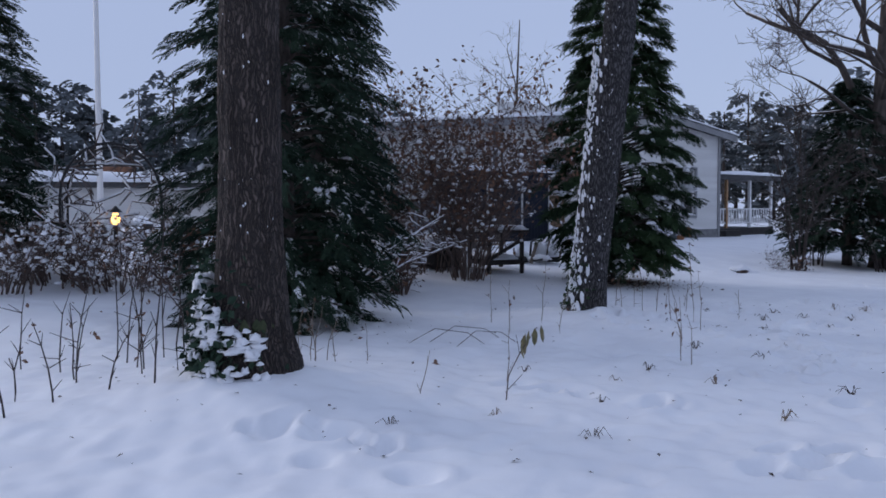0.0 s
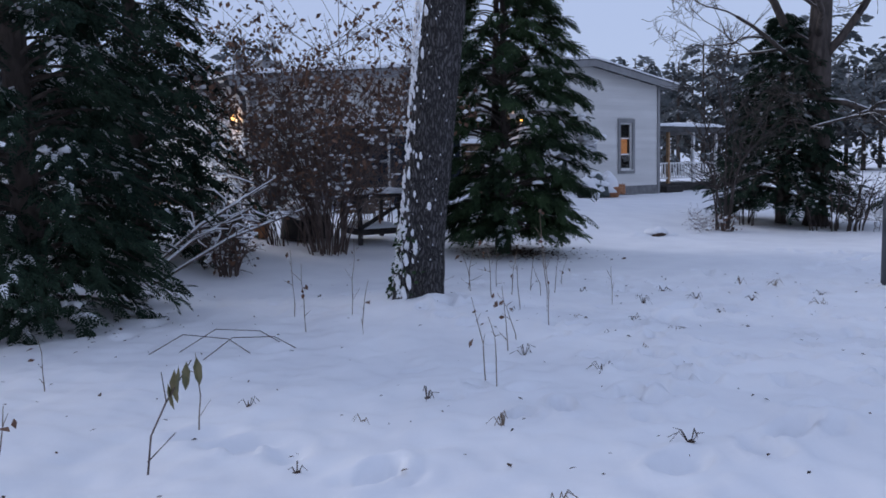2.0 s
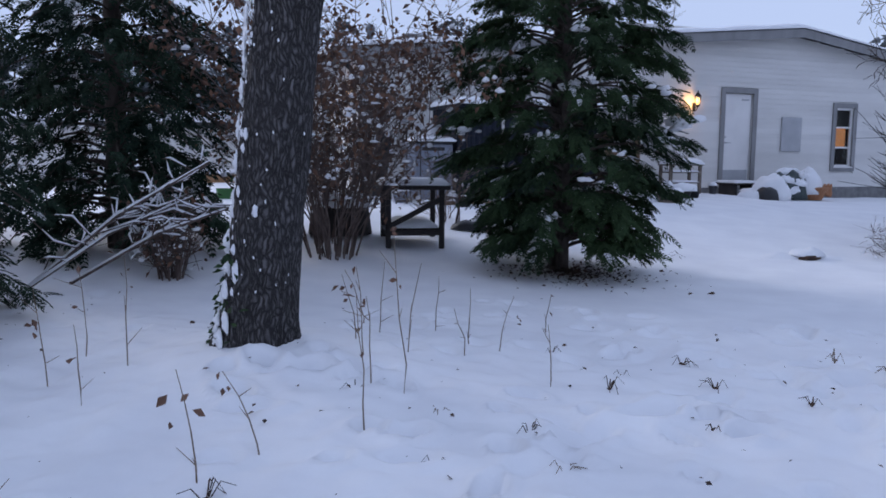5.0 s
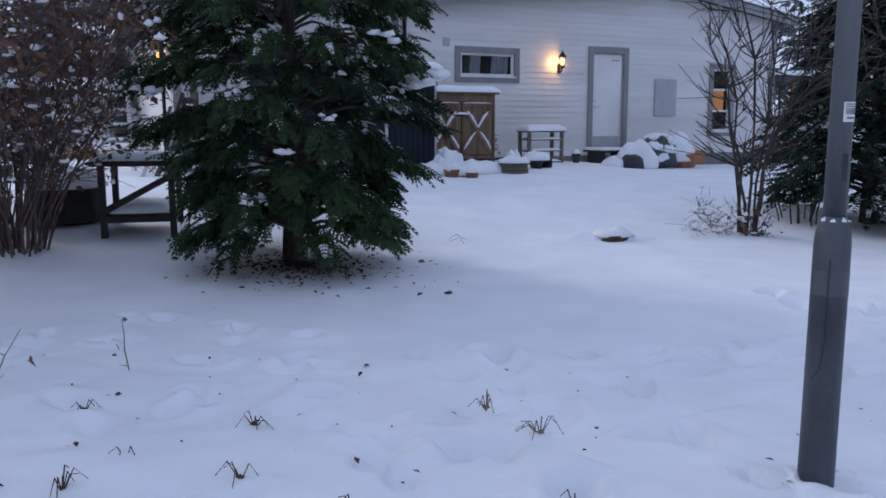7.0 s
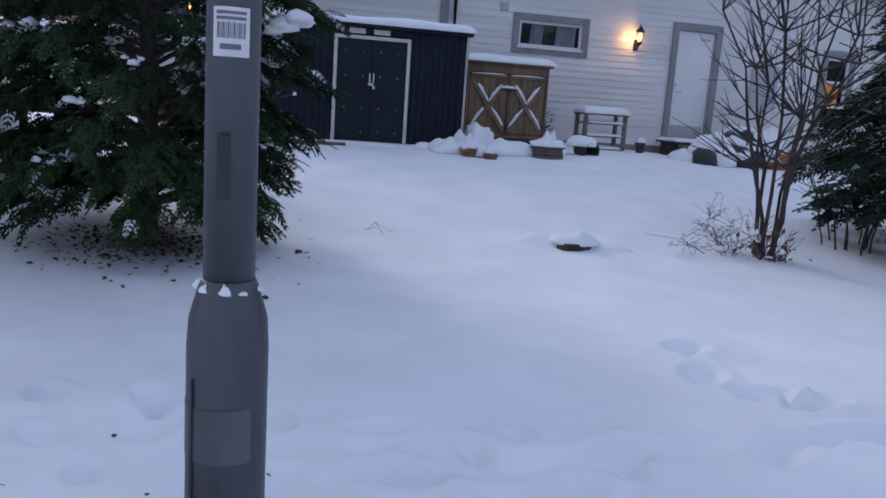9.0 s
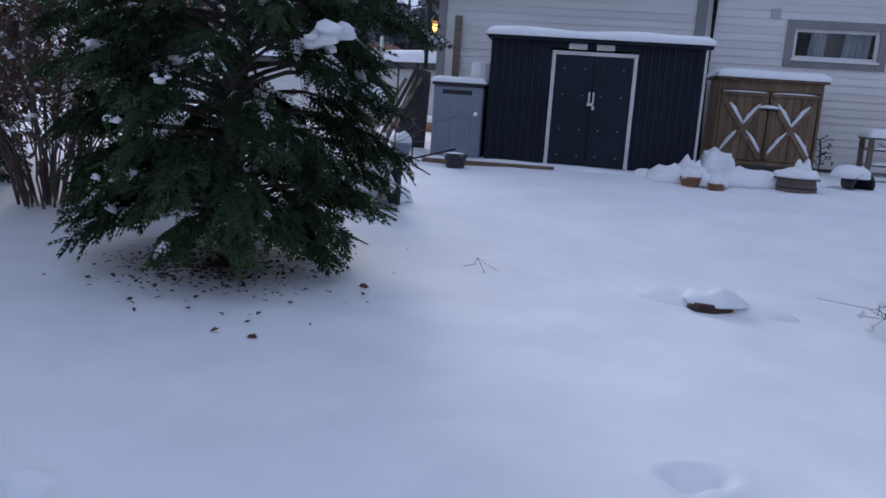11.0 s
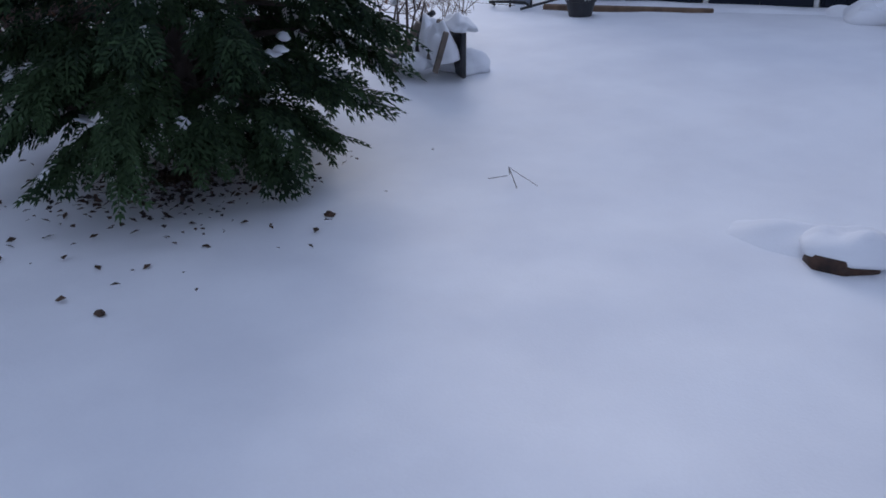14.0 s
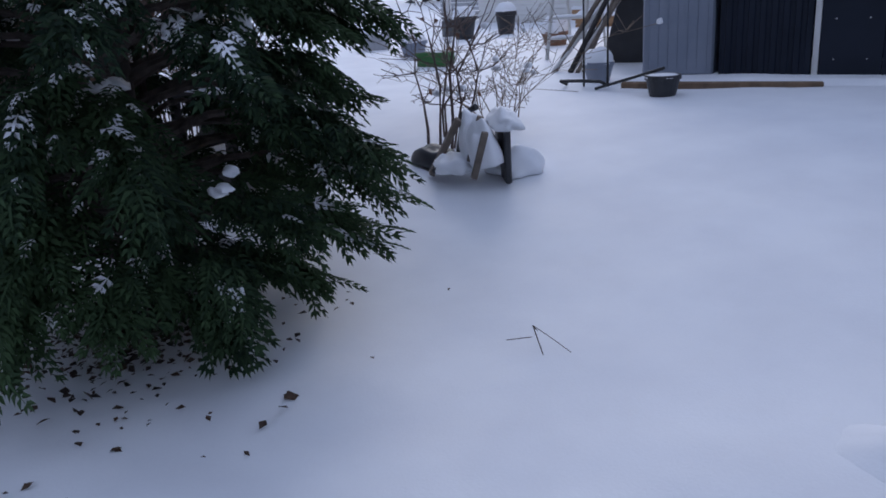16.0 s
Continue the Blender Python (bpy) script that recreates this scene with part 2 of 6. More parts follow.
def lathe(profile, seg=24, bm=None, wob=0.0):
    """A turned body from (radius, height) pairs."""
    bm = bm or bmesh.new()
    rings = []
    for r, z in profile:
        rings.append([bm.verts.new((r * math.cos(a) * (1 + wob * noise.noise((math.cos(a) * 2, math.sin(a) * 2, z * 3))), r * math.sin(a), z)) for a in (2 * math.pi * k / seg for k in range(seg))])
    for a, b in zip(rings, rings[1:]):
        for k in range(seg):
            bm.faces.new((a[k], a[(k + 1) % seg], b[(k + 1) % seg], b[k]))
    bm.faces.new(rings[0][::-1])
    bm.faces.new(rings[-1])
    return bm


def heap(rx, ry, h, seed=0, rough=0.12, n=28, power=2.4, bm=None, m=None):
    """A rounded, uneven lump of settled snow with a flat underside."""
    bm = bm or bmesh.new()
    rings = []
    steps = 9
    for i in range(steps + 1):
        f = i / steps
        a = f * math.pi / 2
        rr = math.cos(a) ** (2 / power)
        zz = math.sin(a) ** (2 / power)
        ring = []
        for k in range(n if i < steps else 1):
            t = 2 * math.pi * k / n
            c, s = math.cos(t), math.sin(t)
            c, s = math.copysign(abs(c) ** (2 / power), c), math.copysign(abs(s) ** (2 / power), s)
            w = 1 + rough * noise.noise((c * 1.7 + seed * 3.1, s * 1.7, zz * 1.5 + seed))
            v = Vector((rx * rr * c * w, ry * rr * s * w, h * zz * (1 + rough * 1.5 * noise.noise((c * rr * 2 + seed, s * rr * 2, 4.0)))))
            ring.append(bm.verts.new(m @ v if m is not None else v))
        rings.append(ring)
    for a, b in zip(rings, rings[1:]):
        for k in range(n):
            if len(b) == 1:
                bm.faces.new((a[k], a[(k + 1) % n], b[0]))
            else:
                bm.faces.new((a[k], a[(k + 1) % n], b[(k + 1) % n], b[k]))
    bm.faces.new(rings[0][::-1])
    return bm


ICO = bmesh.new()
bmesh.ops.create_icosphere(ICO, subdivisions=2, radius=1)
ICO_V = [v.co.copy() for v in ICO.verts]
ICO_F = [[v.index for v in f.verts] for f in ICO.faces]
ICO.free()


def clod(bm, m, sx, sy, sz, seed):
    """A lumpy clod of snow, round on all sides."""
    vs = []
    for v in ICO_V:
        w = 1 + 0.95 * noise.noise(v * 2.1 + Vector((seed * 1.7, seed * 0.9, seed)))
        vs.append(bm.verts.new(m @ Vector((v.x * sx * w, v.y * sy * w, v.z * sz * (w if v.z > 0 else 0.6)))))
    for f in ICO_F:
        bm.faces.new([vs[i] for i in f])


# ---- the house frame: x along the front wall, y into the house ----
ANGLE = math.degrees(math.atan(0.7195))
NN = math.hypot(1, 0.7195)
HOUSE = pose(-0.7195 * 20.8945 / NN ** 2, 20.8945 / NN ** 2, 0, 0, 0, ANGLE)


def hp(u, d, z=0.0, turn=0.0):
    return HOUSE @ pose(u, d, z, 0, 0, turn)


def house_uv(x, y):
    return (x + 0.7195 * y) / NN, (y - 0.7195 * x - 20.8945) / NN


OAK_A = (-1.28, 5.08)
OAK_B = (1.545, 8.56)
CYPRESS = (2.77, 12.78)
PRINTS = []


def ground(x, y):
    u, d = house_uv(x, y)
    z = 0.44 * sm(-9.5, -2.8, d) + 0.1 * sm(-2.6, -0.2, d)
    z *= 1 - 0.5 * sm(15.5, 22, u)
    z += 0.18 * math.exp(-((x - OAK_B[0]) ** 2 + (y - OAK_B[1]) ** 2) / 0.8)
    z += 0.24 * math.exp(-((x - OAK_A[0]) ** 2 + (y - OAK_A[1]) ** 2) / 0.9)
    z += 0.03 * math.exp(-((x - CYPRESS[0]) ** 2 + (y - CYPRESS[1]) ** 2) / 1.5)
    return z


def on(x, y, turn=0.0, dz=0.0):
    return pose(x, y, ground(x, y) + dz, 0, 0, turn)


# footprints, hollows and a sledge track in the snow
pr = random.Random(3)
STEPS = ((6.49, 12.38), (6.87, 11.87), (6.36, 10.99), (7.05, 11.84), (6.6, 12.0), (7.25, 11.6), (6.9, 11.3), (4.85, 9.35), (5.47, 10.18), (4.43, 9.24), (5.1, 9.75), (5.75, 10.5), (3.71, 8.37), (3.46, 7.94), (4.05, 8.7), (1.81, 3.75), (2.0, 3.6), (1.52, 3.69), (2.05, 3.95), (1.7, 3.95), (0.71, 5.37), (1.35, 4.96), (3.26, 5.37), (3.0, 5.1), (2.6, 5.0), (3.5, 5.6), (-0.9, 4.16), (-0.6, 4.1), (-0.3, 3.95))
for x, y in STEPS:
    PRINTS.append((x, y, pr.uniform(0.09, 0.16), pr.uniform(0.05, 0.08), pr.uniform(0.025, 0.045), pr.uniform(0, 90)))
    PRINTS.append((x + pr.uniform(-0.2, 0.2), y + pr.uniform(-0.15, 0.15), 0.07, 0.05, pr.uniform(0.012, 0.03), pr.uniform(0, 180)))
for i in range(230):
    PRINTS.append((pr.uniform(1.5, 7.5), pr.uniform(5.5, 11), pr.uniform(0.05, 0.11), pr.uniform(0.035, 0.07), pr.uniform(0.02, 0.05), pr.uniform(0, 180)))
for i in range(70):
    PRINTS.append((pr.uniform(-3, 8), pr.uniform(3, 10.5), pr.uniform(0.05, 0.15), pr.uniform(0.04, 0.1), pr.uniform(0.012, 0.03), pr.uniform(0, 180)))
for i in range(40):
    PRINTS.append((pr.uniform(-4, 7), pr.uniform(2.5, 9), pr.uniform(0.1, 0.3), pr.uniform(0.1, 0.25), -pr.uniform(0.004, 0.009), pr.uniform(0, 180)))


def build_ground():
    def axis(lo, hi, step, far):
        mid = list(np.arange(lo, hi, step))
        out = []
        s, p = step, hi
        while p < far:
            out.append(p)
            s *= 1.35
            p += s
        out.append(far)
        s, p = step, lo - step
        back = []
        while p > -far:
            back.append(p)
            s *= 1.35
            p -= s
        back.append(-far)
        return np.array(back[::-1] + mid + out)
    xs, ys = axis(-3.5, 8.6, 0.034, 1500), axis(2.5, 14.5, 0.034, 1500)
    X, Y = np.meshgrid(xs, ys)
    Z = np.array([[ground(x, y) for x in xs] for y in ys])
    near = (X > -12) & (X < 16) & (Y > -8) & (Y < 27)
    for j, i in zip(*np.nonzero(near)):
        x, y = X[j, i], Y[j, i]
        Z[j, i] += 0.035 * noise.noise((x * 0.55, y * 0.55, 1.0)) + (0.012 + 0.012 * sm(12.0, 9.5, y)) * noise.noise((x * 2.3, y * 2.3, 5.0)) + (0.003 + 0.017 * sm(11.0, 9.0, y)) * noise.noise((x * 6, y * 6, 9.0)) + 0.008 * sm(11.0, 9.0, y) * noise.noise((x * 13, y * 13, 2.0))
    for px, py, a, b, dep, ang in PRINTS:
        ca, sa = math.cos(radians(ang)), math.sin(radians(ang))
        dx, dy = X - px, Y - py
        q = ((dx * ca + dy * sa) / a) ** 2 + ((-dx * sa + dy * ca) / b) ** 2
        dep *= 2.0
        Z -= dep * np.exp(-q ** 2.2) - dep * 0.25 * np.exp(-(np.sqrt(q) - 1.7) ** 2 / 0.15)
    for off in (0.0, 0.42):
        t = (X - 4.4) * 0.79 + (Y - 8.9) * 0.61
        s = -(X - 4.4) * 0.61 + (Y - 8.9) * 0.79 - off - 0.03 * np.sin(t * 0.8)
        Z -= 0.022 * np.exp(-(s / 0.05) ** 2) * ((t > 0.2) & (t < 4.5))
    Z += 0.03 * np.exp(-((X - 5.45) ** 2 + (Y - 14.65) ** 2) / 0.5)
    far = np.hypot(X - 3, Y - 12)
    Z += np.clip(far - 30, 0, 400) * 0.004
    verts = np.stack([X.ravel(), Y.ravel(), Z.ravel()], 1)
    w = len(xs)
    idx = np.arange(len(ys) * w).reshape(len(ys), w)
    faces = np.stack([idx[:-1, :-1], idx[:-1, 1:], idx[1:, 1:], idx[1:, :-1]], -1).reshape(-1, 4)
    me = bpy.data.meshes.new("ground")
    me.from_pydata(verts.tolist(), [], faces.tolist())
    me.polygons.foreach_set("use_smooth", [True] * len(me.polygons))
    me.materials.append(SNOW)
    return tagged(new("ground", me), "uneven fresh snow cover with footprints and hollows", "snow", kind="structure")


build_ground()
# ---- the house ----
U0, U1, RIDGE = 9.75, 23.95, 20.5
Z_LEFT, Z_RIGHT, Z_RIDGE = 3.22, 3.72, 4.22
DEEP = 9.0


def roof_z(u):
    if u < RIDGE:
        return Z_LEFT + (Z_RIDGE - Z_LEFT) * (u - U0) / (RIDGE - U0)
    return Z_RIDGE + (Z_RIGHT - Z_RIDGE) * (u - RIDGE) / (U1 - RIDGE)


OPENINGS = {"door": (18.55, 19.37, 0.66, 2.78), "small": (15.31, 16.56, 2.22, 2.68), "tall": (22.0, 22.56, 1.07, 2.53)}


def prism(outline, y0, y1, bm=None):
    """A plate with the given outline in x and z, between y0 and y1."""
    bm = bm or bmesh.new()
    a = [bm.verts.new((x, y0, z)) for x, z in outline]
    b = [bm.verts.new((x, y1, z)) for x, z in outline]
    n = len(outline)
    bm.faces.new(a)
    bm.faces.new(b[::-1])
    for k in range(n):
        bm.faces.new((a[k], b[k], b[(k + 1) % n], a[(k + 1) % n]))
    return bm


def wall_strip(bm, u0, u1, z0, y0, y1, z1=None):
    if z1 is not None:
        prism([(u0, z0), (u1, z0), (u1, z1), (u0, z1)], y0, y1, bm)
    else:
        top = [(u1, roof_z(u1) - 0.02)]
        if u0 < RIDGE < u1:
            top.append((RIDGE, Z_RIDGE - 0.02))
        prism([(u0, z0), (u1, z0), *top, (u0, roof_z(u0) - 0.02)], y0, y1, bm)


house = thing("house", HOUSE, "low white clapboard house with grey trim and snowy roof", "house")
wall = part("front_wall", prism([(U0, 0.15), (U1, 0.15), (U1, 0.3), (U0, 0.3)], 0.0, 0.16), SIDING, house)
cuts = sorted(OPENINGS.values())
u = U0
for a, b, z0, z1 in cuts:
    for args in ((u, a, 0.301, 0.0, 0.16), (a, b, 0.301, 0.0, 0.16, z0), (a, b, z1, 0.0, 0.16)):
        bm = bmesh.new()
        wall_strip(bm, *args)
        part("wall_section", bm, SIDING, wall)
    u = b
bm = bmesh.new()
wall_strip(bm, u, U1, 0.301, 0.0, 0.16)
part("wall_section", bm, SIDING, wall)
part("side_wall", prism([(U0, 0.2), (U0 + 0.16, 0.2), (U0 + 0.16, Z_LEFT), (U0, Z_LEFT)], 0.162, DEEP), SIDING, house)
part("side_wall", prism([(U1 - 0.16, 0.1), (U1, 0.1), (U1, Z_RIGHT), (U1 - 0.16, Z_RIGHT)], 0.162, DEEP), SIDING, house)
part("back_wall", prism([(U0, 0.2), (U1, 0.2), (U1, Z_RIGHT), (RIDGE, Z_RIDGE), (U0, Z_LEFT)], DEEP, DEEP + 0.16), SIDING, house)
part("foundation", box(U0 - 0.02, U1 + 0.02, -0.03, 0.1, -0.1, 0.56), STONE, house, "grey stone foundation")
OVER = 0.35
lo, hi = U0 - 0.6, U1 + 0.5
zl, zh = roof_z(U0) - 0.056, Z_RIGHT - 0.072


def roof_slab(t0, t1, y0, y1):
    return prism([(lo, zl + t0), (RIDGE, Z_RIDGE + t0), (hi, zh + t0), (hi, zh + t1), (RIDGE, Z_RIDGE + t1), (lo, zl + t1)], y0, y1)


roof = part("roof", roof_slab(0.0, 0.12, -OVER, DEEP + 0.4), ROOF_FELT, house, "dark felt roof edge")
part("fascia", roof_slab(-0.1, 0.1, -OVER - 0.028, -OVER - 0.002), GREY_TRIM, house, "grey bargeboard")


def snow_sheet(x0, x1, y0, y1, zf, h, step=0.25, seed=0.0):
    """A bed of snow with round, uneven edges over a roof."""
    bm = bmesh.new()
    nx, ny = max(4, int((x1 - x0) / step)), max(4, int((y1 - y0) / step))
    top, low = {}, {}
    for i in range(nx + 1):
        for j in range(ny + 1):
            x, y = x0 + (x1 - x0) * i / nx, y0 + (y1 - y0) * j / ny
            e = min(x - x0, x1 - x, y - y0, y1 - y)
            f = math.sqrt(min(1.0, max(0.0, e / (h * 1.1)) + 0.12))
            w = 1 + 0.3 * noise.noise((x * 1.3 + seed, y * 1.3, seed))
            ox = 0.02 * noise.noise((y * 2, seed, 1)) if i in (0, nx) else 0
            oy = 0.025 * noise.noise((x * 2, seed, 2)) if j in (0, ny) else 0
            top[i, j] = bm.verts.new((x + ox, y + oy, zf(x) + h * f * w))
            low[i, j] = bm.verts.new((x + ox, y + oy, zf(x))) if i in (0, nx) or j in (0, ny) else None
    for i in range(nx):
        for j in range(ny):
            bm.faces.new((top[i, j], top[i + 1, j], top[i + 1, j + 1], top[i, j + 1]))
    for i in range(nx):
        bm.faces.new((low[i, 0], low[i + 1, 0], top[i + 1, 0], top[i, 0]))
        bm.faces.new((top[i, ny], top[i + 1, ny], low[i + 1, ny], low[i, ny]))
    for j in range(ny):
        bm.faces.new((top[0, j], top[0, j + 1], low[0, j + 1], low[0, j]))
        bm.faces.new((low[nx, j], low[nx, j + 1], top[nx, j + 1], top[nx, j]))
    return bm


def roof_top(x):
    if x < RIDGE:
        return zl + 0.12 + (Z_RIDGE - zl) * (x - lo) / (RIDGE - lo)
    return Z_RIDGE + 0.12 + (zh - Z_RIDGE) * (x - RIDGE) / (hi - RIDGE)


part("snow", snow_sheet(lo - 0.03, hi + 0.03, -OVER - 0.06, DEEP + 0.4, roof_top, 0.13), SNOW, roof, "fresh snow", True)

# chimney and roof vent
part("chimney", box(12.0, 12.6, 4.0, 4.6, 3.2, 4.3), STONE, roof)
part("vent_pipe", lathe([(0.07, 3.2), (0.07, 4.0), (0.11, 4.01), (0.11, 4.12), (0.02, 4.2)], 14), GALV, roof, at=pose(10.6, 2.4, 0))

# corner boards, the middle trim and downpipes
for x in (U0 - 0.01, U1 - 0.12):
    part("corner_board", box(x, x + 0.13, -0.05, -0.022, 0.3, roof_z(x + 0.06) - 0.02), GREY_TRIM, house)
part("cover_board", box(13.82, 13.97, -0.06, -0.022, 0.5, roof_z(13.9) - 0.02), GREY_TRIM, house)
bm = tube(bmesh.new(), [(14.07, -0.1, 0.4), (14.07, -0.1, 3.3), (14.07, -0.2, 3.45)], 0.045, 10)
part("downpipe", bm, BLACK_IRON, house, smooth=True)
bm = tube(bmesh.new(), [(9.58, -0.1, 0.45), (9.58, -0.1, 2.75), (9.5, -0.12, 2.92), (9.33, -0.2, 3.02), (9.22, -0.25, 3.12)], 0.05, 10)
part("downpipe", bm, BLACK_IRON, house, smooth=True)
bm = tube(bmesh.new(), [(9.1, -0.35, 3.13), (9.1, DEEP, 3.13)], 0.065, 8)
part("gutter", bm, BLACK_IRON, house)
part("vent_cover", box(14.93, 15.07, -0.05, -0.022, 2.8, 2.95), GREY_PANEL, house)
part("wall_panel", box(20.26, 20.88, -0.06, -0.024, 1.43, 2.26, 0.008), GREY_PANEL, house, "blank grey panel on the wall")
part("lean_board", box(10.02, 10.14, -0.11, -0.08, 1.0, 2.6, 0.004), WOOD_PLAIN, house, "brown board against the wall")


def trim_frame(name, a, b, z0, z1, w, y0, y1, material, parent, label="", sill=True):
    bm = box(a - w, a, y0, y1, z0 - (w if sill else 0), z1 + w, 0.004)
    box(b, b + w, y0, y1, z0 - (w if sill else 0), z1 + w, 0.004, bm)
    box(a, b, y0, y1, z1, z1 + w, 0.004, bm)
    if sill:
        box(a, b, y0, y1, z0 - w, z0, 0.004, bm)
    return part(name, bm, material, parent, label)


def window(kind, bars):
    a, b, z0, z1 = OPENINGS[kind]
    # dark sheet behind the panes paints the room's shade
    win = part("window", box(a, b, 0.1, 0.112, z0, z1, 0), ROOM_SHADE, house)
    trim_frame("casing", a, b, z0, z1, 0.12, -0.055, -0.0225, GREY_TRIM, win)
    trim_frame("window_frame", a + 0.05, b - 0.05, z0 + 0.05, z1 - 0.05, 0.05, 0.0, 0.05, WHITE_PAINT, win, "white window frame")
    part("window_sill", box(a - 0.02, b + 0.02, -0.085, 0.02, z0 - 0.03, z0, 0.003), WHITE_PAINT, win)
    edges = [z0 + 0.05, *bars, z1 - 0.05]
    for q in bars:
        part("glazing_bar", box(a + 0.05, b - 0.05, 0.004, 0.046, q - 0.022, q + 0.022, 0.003), WHITE_PAINT, win)
    for q, r in zip(edges, edges[1:]):
        pane = part("pane", box(a + 0.05, b - 0.05, 0.022, 0.028, q, r, 0), GLASS, win)
        pane.visible_shadow = False
    return win


w = window("small", ())
for x0, x1 in ((15.55, 15.8), (16.05, 16.45)):
    bm = bmesh.new()
    n = 14
    va = [bm.verts.new((x0 + (x1 - x0) * k / n, 0.075 + 0.012 * math.sin(k * 2.1), 2.24)) for k in range(n + 1)]
    vb = [bm.verts.new((x0 + 0.04 + (x1 - x0 - 0.02) * k / n, 0.075 + 0.012 * math.sin(k * 2.1), 2.66)) for k in range(n + 1)]
    for k in range(n):
        bm.faces.new((va[k], va[k + 1], vb[k + 1], vb[k]))
    part("curtain", bm, CURTAIN, w, "pale blue curtain")
w = window("tall", (1.55, 2.05))
part("lit_blind", box(22.12, 22.44, 0.075, 0.085, 1.57, 2.03, 0), ROOM_GLOW, w, "orange lamp light behind the glass")

# the door
a, b, z0, z1 = OPENINGS["door"]
door = part("door", box(a + 0.015, b - 0.015, 0.01, 0.06, z0 + 0.04, z1 - 0.01, 0.005), WHITE_PAINT, house, "plain white door, closed")
trim_frame("casing", a, b, z0, z1, 0.125, -0.058, -0.0225, GREY_TRIM, door, "wide grey casing", sill=False)
part("kick_plate", box(a + 0.05, b - 0.05, 0.004, 0.012, z0 + 0.06, z0 + 0.32, 0.002), GREY_PANEL, door)
part("threshold", box(a, b, -0.05, 0.1, z0 - 0.05, z0 + 0.03, 0.004), WOOD_DARK, door)
bm = tube(bmesh.new(), [(a + 0.075, 0.015, 1.62), (a + 0.075, -0.05, 1.62), (a + 0.2, -0.05, 1.62)], 0.011, 8)
part("handle", bm, CHROME, door, "steel lever handle")
part("lock", lathe([(0.02, 0), (0.02, 0.02), (0.015, 0.024)], 12), CHROME, door, at=pose(a + 0.075, 0.01, 1.75, 90))
part("door_stay", box(b - 0.3, b - 0.1, -0.01, 0.012, z1 - 0.16, z1 - 0.13, 0.002), GREY_PANEL, door)


def lantern(m, label):
    l = thing("wall_lantern", m, label, "lamp", "wall lanterns")
    part("backplate", box(-0.045, 0.045, -0.02, 0.0, -0.22, -0.02, 0.008), BLACK_IRON, l)
    bm = tube(bmesh.new(), [(0, -0.02, -0.16), (0, -0.08, -0.2), (0, -0.13, -0.17), (0, -0.14, -0.1)], 0.012, 8)
    tube(bm, [(0, -0.02, -0.08), (0.0, -0.06, -0.12), (0, -0.1, -0.14)], 0.008, 6)
    part("arm", bm, BLACK_IRON, l)
    part("base", lathe([(0.02, -0.13), (0.05, -0.1), (0.055, -0.085), (0.045, -0.07)], 12), BLACK_IRON, l, at=pose(0, -0.14, 0))
    part("roof", lathe([(0.085, 0.11), (0.09, 0.12), (0.055, 0.16), (0.03, 0.2), (0.012, 0.21), (0.016, 0.23), (0.004, 0.25)], 12), BLACK_IRON, l, at=pose(0, -0.14, 0))
    bm = bmesh.new()
    for k in range(6):
        t = k * math.pi / 3
        tube(bm, [(0.048 * math.cos(t), 0.048 * math.sin(t), -0.08), (0.075 * math.cos(t), 0.075 * math.sin(t), 0.115)], 0.005, 5)
    part("cage", bm, BLACK_IRON, l, at=pose(0, -0.14, 0))
    part("bulb", lathe([(0.012, -0.06), (0.03, -0.03), (0.042, 0.02), (0.034, 0.06), (0.012, 0.085)], 14), LAMP_GLOW, l, "glowing warm bulb", True, pose(0, -0.14, 0))
    lamp = new("lantern_light", bpy.data.lights.new("lantern_light", "POINT"))
    lamp.data.energy = 5.5
    lamp.data.color = (1.0, 0.5, 0.16)
    lamp.data.shadow_soft_size = 0.045
    lamp.matrix_world = m @ pose(-0.1, -0.15, 0.0)
    return l


lantern(hp(17.66, -0.025, 2.54), "black iron wall lantern glowing warm beside the door")
lantern(hp(9.725, 0.55, 2.44, -90), "black iron wall lantern glowing warm on the gable's side")

# porch beyond the house's far corner
porch = thing("porch", hp(24.1, 1.2, 0.2), "low covered porch with snowy flat roof and white railing", "porch")
proof = part("roof", box(0, 4.6, -0.6, 3.6, 2.12, 2.3, 0.01), ROOF_FELT, porch)
part("snow", snow_sheet(-0.02, 4.64, -0.64, 3.64, lambda x: 2.3, 0.14), SNOW, proof, "fresh snow", True)
part("deck", box(0, 4.5, -0.4, 3.4, 0.0, 0.34, 0.01), WOOD_DARK, porch)
part("back_wall", box(0.0, 4.5, 3.4, 3.5, 0.3, 2.12, 0.005), SIDING, porch)
part("porch_door", box(0.25, 1.0, 3.36, 3.39, 0.36, 2.0, 0.005), GREY_PANEL, porch)
# flat dark sheet, shade of the room painted in place of glass
part("porch_window", box(2.0, 3.4, 3.36, 3.39, 1.0, 1.8, 0.005), ROOM_SHADE, porch)
for x in (0.1, 1.55, 3.0, 4.4):
    part("post", box(x - 0.05, x + 0.05, -0.36, -0.26, 0.34, 2.12, 0.006), WOOD_ORANGE if x == 1.55 else WHITE_PAINT, porch)
for z in (0.5, 1.02):
    part("rail", box(0.15, 4.35, -0.335, -0.285, z, z + 0.05, 0.004), WHITE_PAINT, porch)
for k in range(26):
    x = 0.25 + k * 0.16
    part("baluster", box(x - 0.03, x + 0.03, -0.325, -0.3, 0.55, 1.02, 0.003), WHITE_PAINT, porch)
